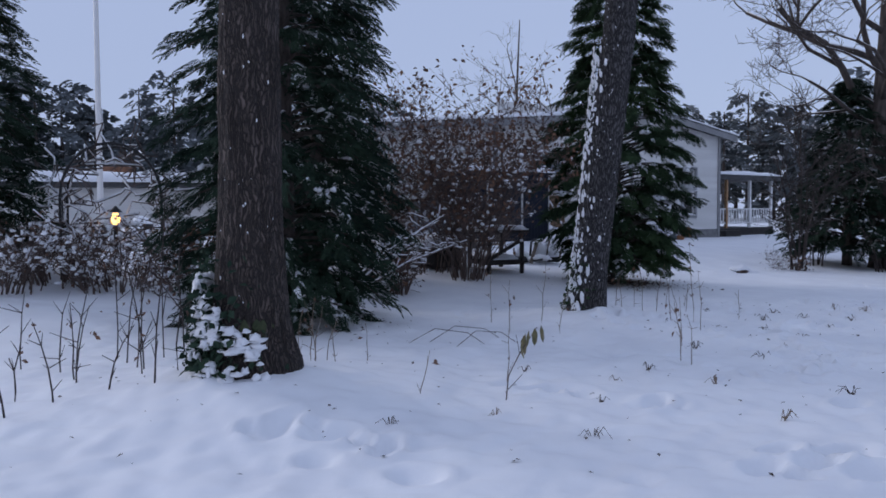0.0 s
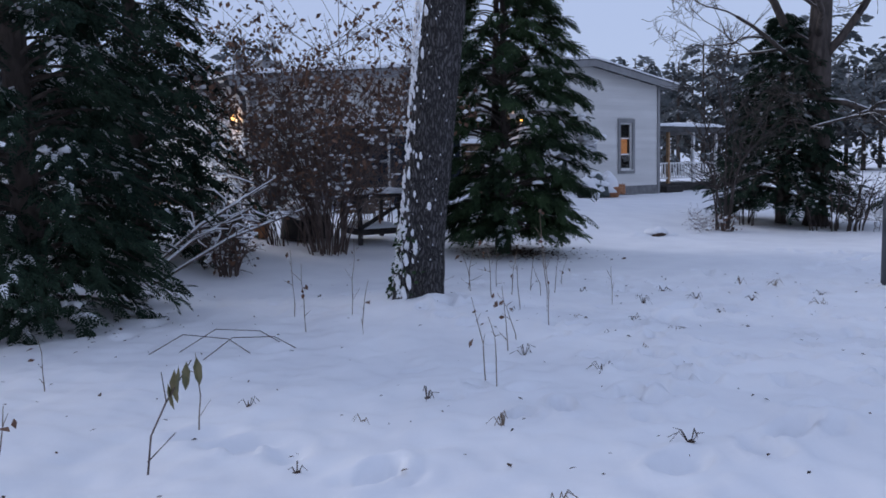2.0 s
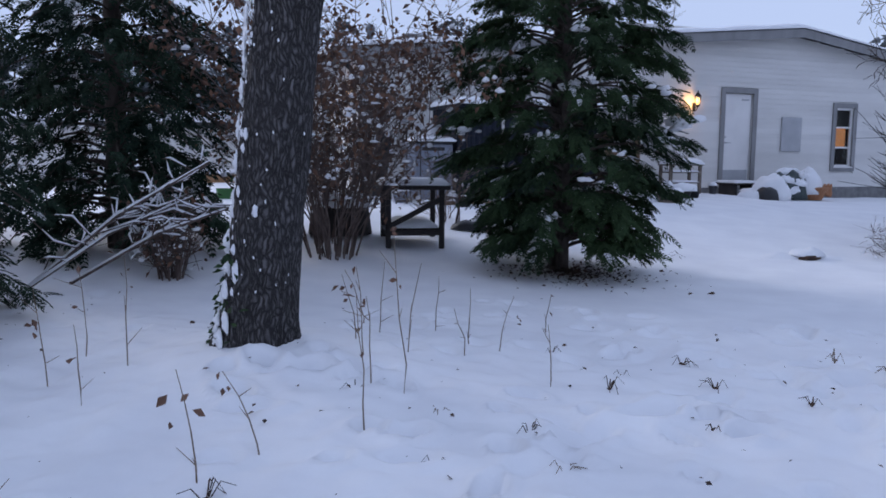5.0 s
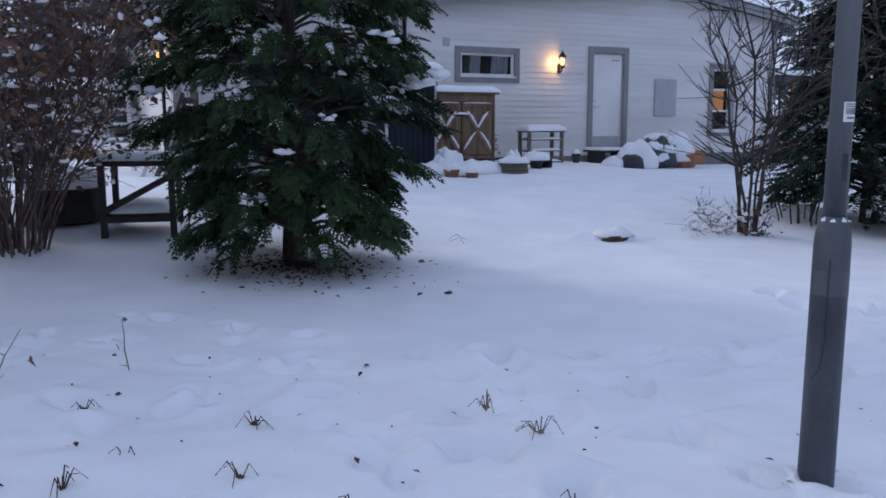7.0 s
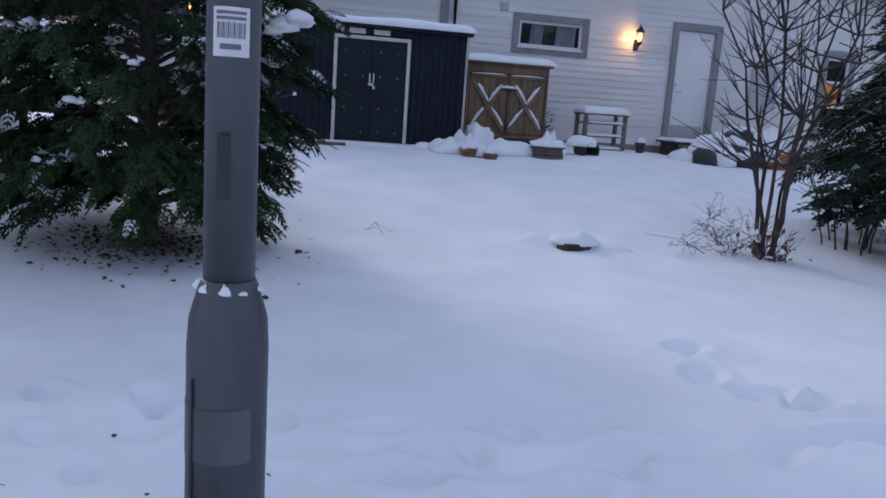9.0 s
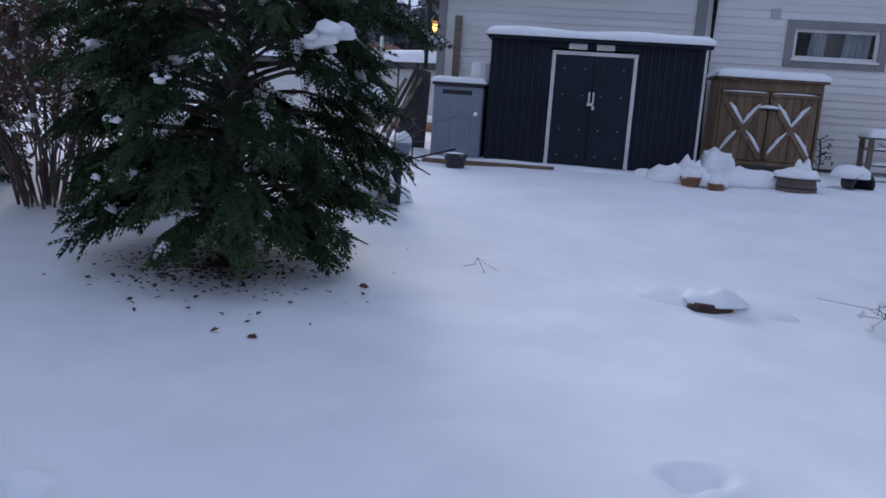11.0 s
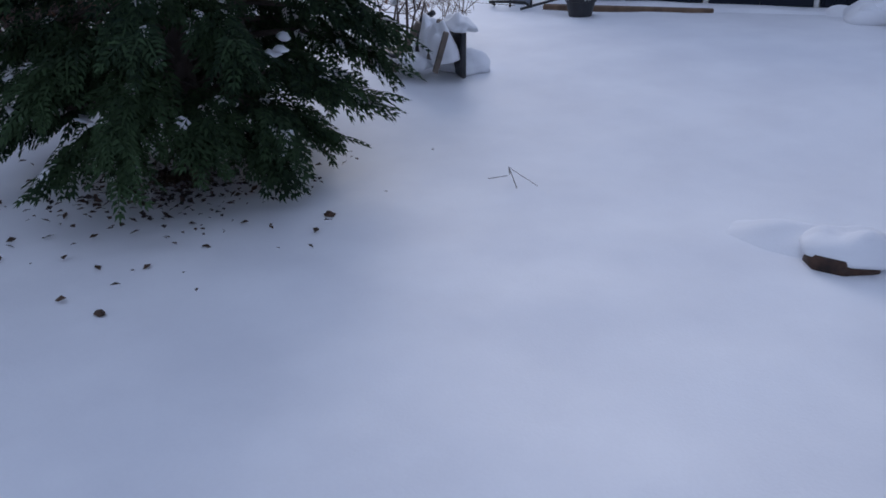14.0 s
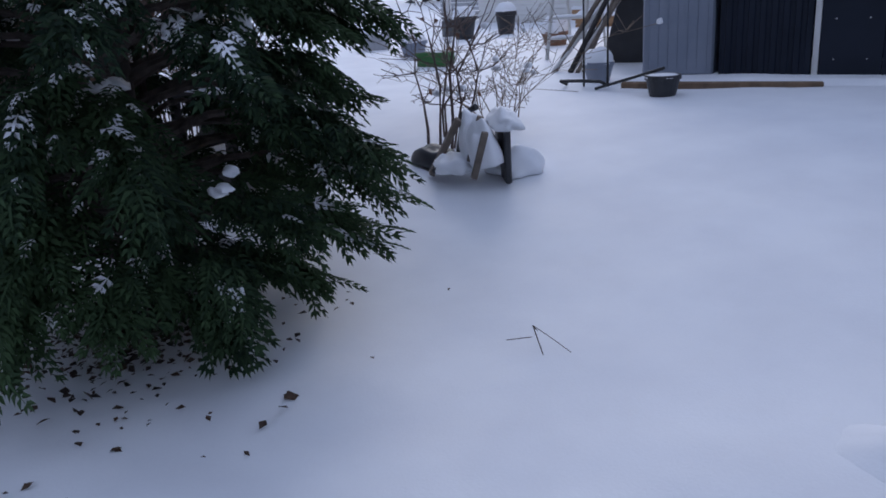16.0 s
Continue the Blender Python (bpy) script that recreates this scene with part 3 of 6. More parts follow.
single("planter_box", box(-0.45, 0.45, -0.15, 0.15, 0, 0.26, 0.01), WOOD_DARK, "dark planter box on the snow beside the porch", "planter", hp(24.9, 0.2, 0.22))

# ---- store shed ----
GZ = 0.47
shed = thing("garden_shed", hp(10.88, -2.37, GZ), "anthracite corrugated metal shed with pale door frame", "shed")


def corrugated(x0, x1, z0, z1, pitch=0.1):
    bm = bmesh.new()
    prof = []
    x = x0
    while x < x1 - 1e-6:
        for dx, y in ((0, 0), (0.35, 0), (0.45, -0.014), (0.9, -0.014)):
            if x + dx * pitch < x1:
                prof.append((x + dx * pitch, y))
        x += pitch
    prof.append((x1, 0))
    a = [bm.verts.new((px, py, z0)) for px, py in prof]
    b = [bm.verts.new((px, py, z1)) for px, py in prof]
    c = [bm.verts.new((px, 0.012, z0)) for px, py in prof]
    d = [bm.verts.new((px, 0.012, z1)) for px, py in prof]
    for k in range(len(prof) - 1):
        bm.faces.new((a[k], a[k + 1], b[k + 1], b[k]))
        bm.faces.new((c[k + 1], c[k], d[k], d[k + 1]))
        bm.faces.new((b[k], b[k + 1], d[k + 1], d[k]))
    return bm


SW, SH, SD = 2.8, 1.63, 1.35
part("front_panel", corrugated(0.0, 0.8, 0.0, SH), SHED_METAL, shed)
part("front_panel", corrugated(1.94, SW, 0.0, SH), SHED_METAL, shed)
part("lintel", box(0.8, 1.94, -0.004, 0.02, 1.55, SH, 0.002), SHED_METAL, shed)
for x in (0.0, SW):
    part("side_panel", corrugated(0, SD, 0.0, SH), SHED_METAL, shed, at=pose(x, 0 if x else SD, 0, 0, 0, 90 if x else -90))
part("back_panel", corrugated(0, SW, 0, SH), SHED_METAL, shed, at=pose(SW, SD, 0, 0, 0, 180))
sroof = part("roof", box(-0.06, SW + 0.06, -0.1, SD + 0.06, SH, SH + 0.05, 0.008), SHED_METAL, shed)
part("snow", snow_sheet(-0.09, SW + 0.09, -0.13, SD + 0.08, lambda x: SH + 0.05, 0.12, 0.05, 3.0), SNOW, sroof, "thick even layer of snow", True)
for x in (1.02, 1.38):
    part("vent_grille", box(x, x + 0.24, -0.022, -0.006, 1.545, 1.62, 0.003), LIGHT_METAL, shed)
trim_frame("door_frame", 0.86, 1.88, -0.05, 1.47, 0.05, -0.045, -0.016, LIGHT_METAL, shed, "pale painted door frame", sill=False)
for x0, x1 in ((0.862, 1.368), (1.372, 1.878)):
    leaf = part("door_leaf", box(x0, x1, -0.03, -0.012, 0.01, 1.468, 0.003), SHED_METAL, shed)
    for x in (x0 + 0.12, x1 - 0.12):
        for z in (0.15, 0.5, 0.95, 1.3):
            part("bolt", lathe([(0.007, 0), (0.007, 0.004), (0.003, 0.006)], 8), CHROME, leaf, at=pose(x, -0.03, z, 90))
    part("pull", box((1.33 if x0 < 1 else 1.385), (1.355 if x0 < 1 else 1.41), -0.06, -0.03, 0.86, 1.0, 0.005), CHROME, leaf)
part("hasp", box(1.32, 1.4, -0.065, -0.034, 0.82, 0.86, 0.004), CHROME, shed)
part("padlock", box(1.385, 1.42, -0.075, -0.045, 0.77, 0.825, 0.005), CHROME, shed)
part("corner_post", box(SW - 0.02, SW + 0.016, -0.02, 0.02, 0, SH, 0.003), CHROME, shed)
plinth = single("snow_ledge", snow_sheet(10.0, 13.95, -2.85, -0.9, lambda x: 0.38, 0.1, 0.08, 5.0), SNOW, "snow-covered ledge under the shed", "snow", HOUSE, kind="structure", smooth=True)
single("edging_plank", box(0, 1.75, -0.04, 0.04, -0.07, 0.05, 0.012), WOOD_BROWN, "warm brown edging plank lying in snow", "plank", hp(10.1, -2.92, 0.43, 2))

# plastic store box
pbox = thing("storage_box", hp(10.08, -2.3, GZ), "blue-grey plastic storage cupboard with snowy lid", "cupboard")
part("body", box(0.02, 0.72, 0, 0.72, 0, 0.98, 0.02), PLASTIC_GREY, pbox)
for k in range(7):
    part("groove", box(0.08 + k * 0.095, 0.088 + k * 0.095, -0.006, 0.004, 0.05, 0.82, 0.001), PLASTIC_GREY, pbox)
# raised dark strip, its colour painting the shade of a recess
part("recess_shade", box(0.15, 0.56, -0.008, 0.004, 0.86, 0.92, 0.004), PLASTIC_DARK, pbox)
plid = part("lid", box(0.0, 0.74, -0.03, 0.74, 0.98, 1.02, 0.01), PLASTIC_DARK, pbox)
part("snow", snow_sheet(-0.02, 0.76, -0.05, 0.75, lambda x: 1.02, 0.09, 0.05, 7.0), SNOW, plid, "pillow of snow", True)
bk = thing("pale_tub", hp(10.72, -1.35, 0.5, 0), "pale plastic tub standing upside down behind the cupboard", "tub")
part("body", lathe([(0.3, 0.7), (0.3, 0.74), (0.26, 0.76), (0.22, 1.35), (0.2, 1.37), (0.02, 1.375)], 20), LABEL, bk, at=pose(0, 0, -0.05))
part("stand", box(-0.2, 0.2, -0.2, 0.2, -0.1, 0.66, 0.01), PLASTIC_DARK, bk)

# wooden cupboard with crossed doors
wc = thing("wooden_cupboard", hp(14.12, -1.0, 0.45), "brown wooden garden cupboard with crossed braces and snowy top", "cupboard")
W, Hh = 1.46, 1.36
for x0, x1 in ((0.0, 0.04), (W - 0.04, W)):
    part("side_panel", box(x0, x1, 0.0, 0.75, 0, Hh, 0.004), WOOD_BROWN, wc)
part("back_panel", box(0.04, W - 0.04, 0.71, 0.75, 0, Hh, 0.003), WOOD_BROWN, wc)
part("header", box(0.04, W - 0.04, 0.0, 0.04, Hh - 0.14, Hh, 0.004), WOOD_BROWN, wc)
part("bottom_rail", box(0.04, W - 0.04, 0.0, 0.04, 0.0, 0.2, 0.004), WOOD_BROWN, wc)
top = part("top", box(-0.05, W + 0.05, -0.08, 0.8, Hh, Hh + 0.035, 0.006), WOOD_BROWN, wc)
part("snow", snow_sheet(-0.07, W + 0.07, -0.1, 0.8, lambda x: Hh + 0.035, 0.12, 0.05, 9.0), SNOW, top, "thick layer of snow", True)
for side in (0, 1):
    dx0 = 0.05 + side * 0.685
    leaf = part("cupboard_door", box(dx0, dx0 + 0.67, 0.012, 0.03, 0.21, Hh - 0.15, 0.003), WOOD_BROWN, wc)
    for k in range(6):
        part("plank", box(dx0 + k * 0.112, dx0 + k * 0.112 + 0.107, -0.006, 0.012, 0.21, Hh - 0.15, 0.003), WOOD_BROWN, leaf)
    part("ledge", box(dx0, dx0 + 0.67, -0.03, -0.008, Hh - 0.22, Hh - 0.17, 0.004), WOOD_BROWN, leaf)
    part("ledge_snow", heap(0.31, 0.018, 0.02, side, n=20), SNOW, leaf, "line of snow", True, pose(dx0 + 0.33, -0.02, Hh - 0.17))
    zc, hw, hh = 0.66, 0.3, 0.42
    for s in (1, -1):
        L = math.hypot(2 * hw, 2 * hh)
        ang = math.degrees(math.atan2(hh, hw))
        m = pose(dx0 + 0.335, -0.022 - 0.004 * s, zc, 0, -ang * s, 0)
        part("brace", box(-L / 2, L / 2, -0.014, 0.012, -0.032, 0.032, 0.003), WOOD_BROWN, leaf, at=m)
        for q in (-1, 1):
            lean = bmesh.new()
            heap(0.19, 0.018, 0.045, side * 4 + s + q, 0.3, 18, bm=lean)
            part("brace_snow", lean, SNOW, leaf, "snow caught on the brace", True, m @ pose(q * L * 0.24, -0.012, 0.03 if s * q * 1 < 5 else 0))
bm = tube(bmesh.new(), [(0.6, -0.03, 0.95), (0.72, -0.05, 0.97), (0.86, -0.03, 0.95)], 0.015, 8)
latch = part("latch", bm, BLACK_IRON, wc)
part("latch_snow", heap(0.14, 0.03, 0.045, 2), SNOW, latch, "snow on the latch", True, pose(0.73, -0.045, 0.975))

# slatted rack
rack = thing("slatted_rack", hp(16.25, -1.15, 0.36), "weathered slatted plant rack capped with snow", "rack")
for x in (0.0, 0.76):
    for y in (0.0, 0.36):
        part("post", box(x, x + 0.07, y, y + 0.05, 0, 0.72, 0.005), WOOD_PLAIN, rack)
for z in (0.12, 0.34, 0.56):
    sh = part("shelf", box(0.07, 0.76, -0.01, 0.4, z, z + 0.025, 0.004), WOOD_PLAIN, rack)
    part("snow", snow_sheet(0.075, 0.755, -0.015, 0.4, lambda x: z + 0.025, 0.045, 0.05, z), SNOW, sh, "snow on the shelf", True)
topb = part("top", box(-0.02, 0.85, -0.03, 0.43, 0.72, 0.75, 0.005), WOOD_PLAIN, rack)
part("snow", snow_sheet(-0.03, 0.86, -0.04, 0.44, lambda x: 0.75, 0.12, 0.05, 2.2), SNOW, topb, "thick pillow of snow", True)

# bench by the door
bench = thing("step_bench", hp(18.25, -0.85, 0.4), "dark wooden step bench with snow before the door", "bench")
for x in (0.05, 0.65):
    part("leg", box(x, x + 0.06, 0.05, 0.6, 0, 0.25, 0.004), WOOD_DARK, bench)
seat = part("seat", box(0, 0.76, 0, 0.7, 0.25, 0.29, 0.006), WOOD_DARK, bench)
part("snow", snow_sheet(0.0, 0.76, 0, 0.7, lambda x: 0.29, 0.06, 0.05, 1.2), SNOW, seat, "snow", True)
lower = part("lower_step", box(0.1, 0.66, -0.35, -0.02, 0.08, 0.12, 0.005), WOOD_DARK, bench)
part("snow", snow_sheet(0.1, 0.66, -0.36, -0.03, lambda x: 0.12, 0.07, 0.05, 1.9), SNOW, lower, "snow", True)


def pot(m, r, h, material, label, snow_h=0.08, group="", name="plant_pot"):
    p = thing(name, m, label, "pot", group)
    part("body", lathe([(r * 0.7, 0), (r * 0.98, h * 0.82), (r * 1.06, h * 0.83), (r * 1.06, h), (r * 0.95, h), (r * 0.9, h * 0.9), (0.01, h * 0.9)], 20), material, p, smooth=False)
    part("snow", heap(r * 1.0, r * 1.0, snow_h, r * 31 + h * 7), SNOW, p, "snow cap", True, pose(0, 0, h * 0.9))
    return p


def at_ground(u, d, turn=0, dz=0.0):
    q = hp(u, d)
    return pose(q.translation.x, q.translation.y, ground(q.translation.x, q.translation.y) + dz, 0, 0, ANGLE + turn)


k = thing("kettle_grill", at_ground(18.35, -1.75) @ Matrix.Scale(1.2, 4), "black round kettle grill buried under a dome of snow", "grill")
part("bowl", heap(0.2, 0.18, 0.25, 31, 0.1, 28, 2.6), PLASTIC_DARK, k, smooth=True, at=pose(-0.12, -0.12, -0.02))
part("snow", heap(0.36, 0.3, 0.46, 4, 0.15, 30, 2.2), SNOW, k, "dome of snow", True, pose(0.1, 0.02, -0.02))
part("side_snow", heap(0.2, 0.16, 0.2, 9, 0.2), SNOW, k, "", True, pose(-0.42, 0.0, -0.02))
t = thing("tarp_bundle", at_ground(19.2, -1.35) @ Matrix.Scale(1.15, 4), "dark green plastic bundle streaked with snow", "bundle")
part("body", heap(0.4, 0.3, 0.5, 14, 0.22, 36, 3.8), GREEN_BAG, t, smooth=True)
for i, (x, y, z, a) in enumerate(((-0.16, -0.22, 0.36, 0.16), (0.14, -0.24, 0.3, 0.14), (0.0, -0.02, 0.52, 0.26), (-0.05, -0.27, 0.16, 0.17), (0.25, -0.2, 0.45, 0.1))):
    part("snow", heap(a, 0.09, 0.09, i + 20, 0.4), SNOW, t, "snow patch", True, pose(x, y, z, 25, 15 - 10 * i))
s = thing("covered_planter", at_ground(20.05, -1.1) @ Matrix.Scale(1.15, 4), "orange clay planter under a high dome of snow", "planter")
part("body", lathe([(0.22, 0), (0.34, 0.22), (0.36, 0.25), (0.3, 0.26), (0.01, 0.26)], 22), ORANGE_CLOTH, s, at=pose(0.12, -0.02, 0))
part("snow", heap(0.36, 0.32, 0.5, 6, 0.12, 30, 2.6), SNOW, s, "dome of snow", True, pose(-0.06, 0, 0.12))
part("shard", heap(0.14, 0.05, 0.2, 12, 0.5), ORANGE_CLOTH, s, "", True, pose(0.3, -0.24, 0.1, 0, 20, 0))
pot(at_ground(17.35, -1.2), 0.09, 0.2, PLASTIC_DARK, "small dark pot topped with snow", 0.1)

# pots and troughs before the cupboard
b = thing("half_barrel", at_ground(14.8, -3.1, 0, -0.02), "weathered wooden half-barrel planter filled with snow", "planter")
for i in range(18):
    part("stave", box(-0.041, 0.041, -0.012, 0.012, 0, 0.22, 0.003), WOOD_PLAIN, b, at=pose(0.23 * math.cos(i * math.pi / 9), 0.23 * math.sin(i * math.pi / 9), 0, -9, 0, 90 + i * 20))
for z, r in ((0.06, 0.243), (0.16, 0.262)):
    bm = bmesh.new()
    tube(bm, [(r * math.cos(i * math.pi / 16), r * math.sin(i * math.pi / 16), z) for i in range(33)], 0.006, 5)
    part("hoop", bm, BLACK_IRON, b)
part("snow", heap(0.25, 0.25, 0.1, 5, 0.3), SNOW, b, "snow", True, pose(0, 0, 0.18))
part("snow_peak", heap(0.12, 0.14, 0.26, 8, 0.4), SNOW, b, "", True, pose(0.12, 0.22, 0.1))
q = thing("tipped_pot", at_ground(15.62, -2.5), "black pot lying on its side under snow", "pot")
part("body", lathe([(0.11, 0), (0.16, 0.28), (0.17, 0.3), (0.14, 0.3), (0.1, 0.05), (0.01, 0.05)], 18), PLASTIC_DARK, q, at=pose(0.02, 0.15, 0.12, 100, 0, 20))
part("snow", heap(0.24, 0.22, 0.16, 3), SNOW, q, "snow cap", True, pose(0, 0.03, 0.16))
for u_, d_, r_, h_, mt in ((13.22, -3.15, 0.11, 0.15, PLASTIC_DARK), (13.5, -3.38, 0.12, 0.2, TERRACOTTA), (13.62, -3.2, 0.1, 0.22, WOOD_DARK), (13.78, -3.55, 0.1, 0.16, TERRACOTTA)):
    pot(at_ground(u_, d_, 0, -0.1), r_, h_, mt, "small planter half buried in a snowdrift", 0.12, "pots by the cupboard")
drift = bmesh.new()
for i, (u_, d_, rx, ry, h_) in enumerate(((14.3, -2.75, 0.55, 0.4, 0.2), (13.98, -2.2, 0.26, 0.28, 0.4), (13.3, -2.95, 0.26, 0.2, 0.2), (13.55, -2.85, 0.16, 0.18, 0.3), (13.4, -3.15, 0.36, 0.17, 0.15), (13.75, -3.3, 0.22, 0.15, 0.13), (13.15, -2.75, 0.3, 0.2, 0.12), (15.1, -2.3, 0.35, 0.3, 0.12))):
    heap(rx, ry, h_, i + 2, 0.25, bm=drift, m=HOUSE @ pose(u_, d_, 0.42))
single("snowdrift", drift, SNOW, "soft drifts of snow over planters by the cupboard", "snow", kind="stuff", smooth=True)
single("trough", box(-0.35, 0.35, -0.12, 0.12, 0, 0.16, 0.015), WOOD_DARK, "dark wooden trough half under snow", "planter", at_ground(14.75, -1.75, 0, 0.0))

tr = thing("metal_tree_ornament", hp(15.85, -0.35, 0.42), "black cut-metal tree ornament against the wall", "ornament")
bm = tube(bmesh.new(), [(0, 0, 0), (0.01, 0, 0.3), (-0.02, 0, 0.55)], 0.012, 6)
for i in range(8):
    z = 0.2 + i * 0.05
    sgn = 1 if i % 2 else -1
    tube(bm, [(0, 0, z), (sgn * 0.1, 0, z + 0.06), (sgn * 0.17, 0, z + 0.05)], 0.006, 5)
part("branches", bm, BLACK_IRON, tr)
bm = bmesh.new()
for i in range(30):
    x, z = rng.uniform(-0.2, 0.2), rng.uniform(0.2, 0.68)
    bmesh.ops.create_icosphere(bm, subdivisions=1, radius=0.024, matrix=Matrix.Translation((x, 0, z)) @ Matrix.Diagonal((1, 0.25, 0.7, 1)))
part("leaves", bm, BLACK_IRON, tr)
part("base", box(-0.25, 0.25, -0.02, 0.02, 0.0, 0.14, 0.004), BLACK_IRON, tr)

# tools, hooks and bucket by the grey cupboard
hk = thing("plant_hook", at_ground(9.85, -2.95), "black iron double shepherd's hook frame", "hook")
bm = bmesh.new()
tube(bm, [(-0.12, 0, 0), (-0.12, 0, 1.25), (0.12, 0, 1.25), (0.12, 0, 0)], 0.013, 8)
part("frame", bm, BLACK_IRON, hk)
bm = tube(bmesh.new(), [(-0.3, 0.0, 0.02), (-0.32, -0.1, 0.06), (-0.1, -0.14, 0.07), (0.08, -0.1, 0.06), (0.1, 0, 0.02)], 0.016, 8)
part("hoop", bm, BLACK_IRON, hk)
tub = pot(at_ground(9.75, -2.6), 0.15, 0.2, PLASTIC_GREY, "grey-blue bucket heaped with snow", 0.16)
pot(at_ground(10.6, -3.3, 0, -0.06), 0.15, 0.22, PLASTIC_DARK, "black plastic bucket on the snow by the plank", 0.03)
single("iron_rod", tube(bmesh.new(), [(0, 0, 0.0), (0.35, 0.0, 0.1), (0.68, -0.1, 0.2)], 0.014, 7), BLACK_IRON, "bent black iron rod lying against the bucket", "rod", at_ground(9.9, -3.1))
for i in range(7):
    x = rng.uniform(-0.22, 0.18)
    bm = tube(bmesh.new(), [(x - 0.45 + rng.uniform(-0.1, 0.1), -0.35 + i * 0.02, 0.0), (x + 0.02, 0.32, 1.05 + rng.uniform(-0.2, 0.3))], rng.uniform(0.015, 0.03), 7)
    single("garden_tool_pole", bm, (WOOD_PLAIN, WOOD_DARK, LIGHT_METAL)[i % 3], "old tool handle leaning by the house corner", "pole", at_ground(9.68, -1.75, 0, 0.0), "leaning poles")
single("dark_sheet", prism([(-0.3, 0), (0.22, 0), (0.3, 1.15), (0.1, 1.2)], 0, 0.04), PLASTIC_DARK, "dark tarpaulin sheet draped behind the poles", "tarp", at_ground(9.62, -1.3) @ pose(0, 0, 0, 12))
lad = thing("step_ladder", at_ground(8.75, -1.0), "snowy aluminium step ladder standing open", "ladder")
for x in (-0.2, 0.2):
    part("rail", tube(bmesh.new(), [(x * 1.2, -0.05, 0), (x, 0.35, 1.65)], 0.026, 6), LIGHT_METAL, lad)
    part("back_rail", tube(bmesh.new(), [(x * 1.2, 0.75, 0), (x, 0.37, 1.65)], 0.02, 6), LIGHT_METAL, lad)
for i in range(6):
    f = (i + 1) / 7
    rung = part("rung", box(-0.22, 0.22, -0.05 + 0.4 * f - 0.04, -0.05 + 0.4 * f + 0.04, 1.65 * f, 1.65 * f + 0.025, 0.004), LIGHT_METAL, lad)
    part("snow", heap(0.2, 0.035, 0.03, i), SNOW, rung, "", True, pose(0, -0.05 + 0.4 * f, 1.65 * f + 0.025))

# raised beds, pots and fence of the back garden
bed = thing("raised_bed", hp(6.4, 5.2, 0.45), "warm brown wooden raised bed under snow", "raised bed", "raised beds")
for z in (0, 0.15):
    for y in (0, 0.9):
        part("plank", box(0, 1.9, y, y + 0.04, z, z + 0.145, 0.006), WOOD_ORANGE, bed)
    for x in (0.0, 1.86):
        part("plank", box(x, x + 0.04, 0.04, 0.9, z, z + 0.145, 0.006), WOOD_ORANGE, bed)
part("snow", snow_sheet(-0.01, 1.91, -0.01, 0.95, lambda x: 0.29, 0.12, 0.1, 4.4), SNOW, bed, "snow", True)
copy_thing(bed, hp(5.2, 8.0, 0.5, -8))
copy_thing(bed, hp(8.2, 3.4, 0.45, 4))
pot(hp(5.25, 2.7, 0.52), 0.22, 0.42, PLASTIC_DARK, "tall dark planter with a snow cap", 0.2, "dark planters")
pot(hp(5.5, 3.9, 0.52), 0.2, 0.44, PLASTIC_DARK, "tall dark planter with a snow cap", 0.2, "dark planters")
pot(hp(6.1, -0.35, 0.5), 0.2, 0.24, PLASTIC_GREY, "grey pot with snow on the rim", 0.12)
pot(hp(4.6, 0.8, 0.5), 0.3, 0.3, GREY_PANEL, "wide grey planter heaped with snow", 0.14)
pot(hp(7.8, 0.9, 0.5), 0.2, 0.24, TERRACOTTA, "terracotta pot heaped with snow", 0.25)
crate = thing("plastic_crate", hp(7.05, -1.3, 0.45), "green plastic crate holding snow", "crate")
bm = box(-0.2, 0.2, -0.15, -0.13, 0, 0.2, 0.004)
box(-0.2, 0.2, 0.13, 0.15, 0, 0.2, 0.004, bm)
box(-0.2, -0.18, -0.129, 0.129, 0, 0.2, 0.004, bm)
box(0.18, 0.2, -0.129, 0.129, 0, 0.2, 0.004, bm)
part("body", bm, GREEN_PLASTIC, crate)
part("rim", box(-0.22, 0.22, -0.17, -0.152, 0.17, 0.21, 0.004), GREEN_PLASTIC, crate)
part("snow", heap(0.17, 0.12, 0.21, 4, 0.2), SNOW, crate, "snow inside", True)
fence = thing("board_fence", hp(0.2, 10.5, 0.5, -6), "pale horizontal board fence at the back of the garden", "fence")
for k in range(9):
    part("post", box(k * 1.5 - 0.05, k * 1.5 + 0.05, 0.03, 0.12, 0, 1.75, 0.006), GREY_PANEL, fence)
for k in range(14):
    part("board", box(-0.1, 12.1, -0.005 + 0.004 * (k % 2), 0.025, 0.08 + k * 0.12, 0.175 + k * 0.12, 0.004), GREY_PANEL, fence)
# ---- trees and plants ----


def raw(name, verts, faces, material, parent, label="", smooth=False):
    me = bpy.data.meshes.new(name)
    me.from_pydata(verts, [], faces)
    me.materials.append(material)
    if smooth:
        me.polygons.foreach_set("use_smooth", [True] * len(me.polygons))
    ob = new(name, me)
    ob.parent = parent
    if label:
        ob["label"] = label
    return ob


def scatter(template, quads, mats, scales):
    """Copies of a small template, one for each 3 x 3 turn and place."""
    T = np.array(template)
    R = np.array([m for m, _ in mats])
    P = np.array([p for _, p in mats])
    V = np.einsum("nij,kj->nki", R, T) * np.array(scales)[:, None, None] + P[:, None, :]
    k = len(T)
    F = (np.array(quads)[None] + (np.arange(len(R)) * k)[:, None, None]).reshape(-1, len(quads[0]))
    return V.reshape(-1, 3).tolist(), F.tolist()


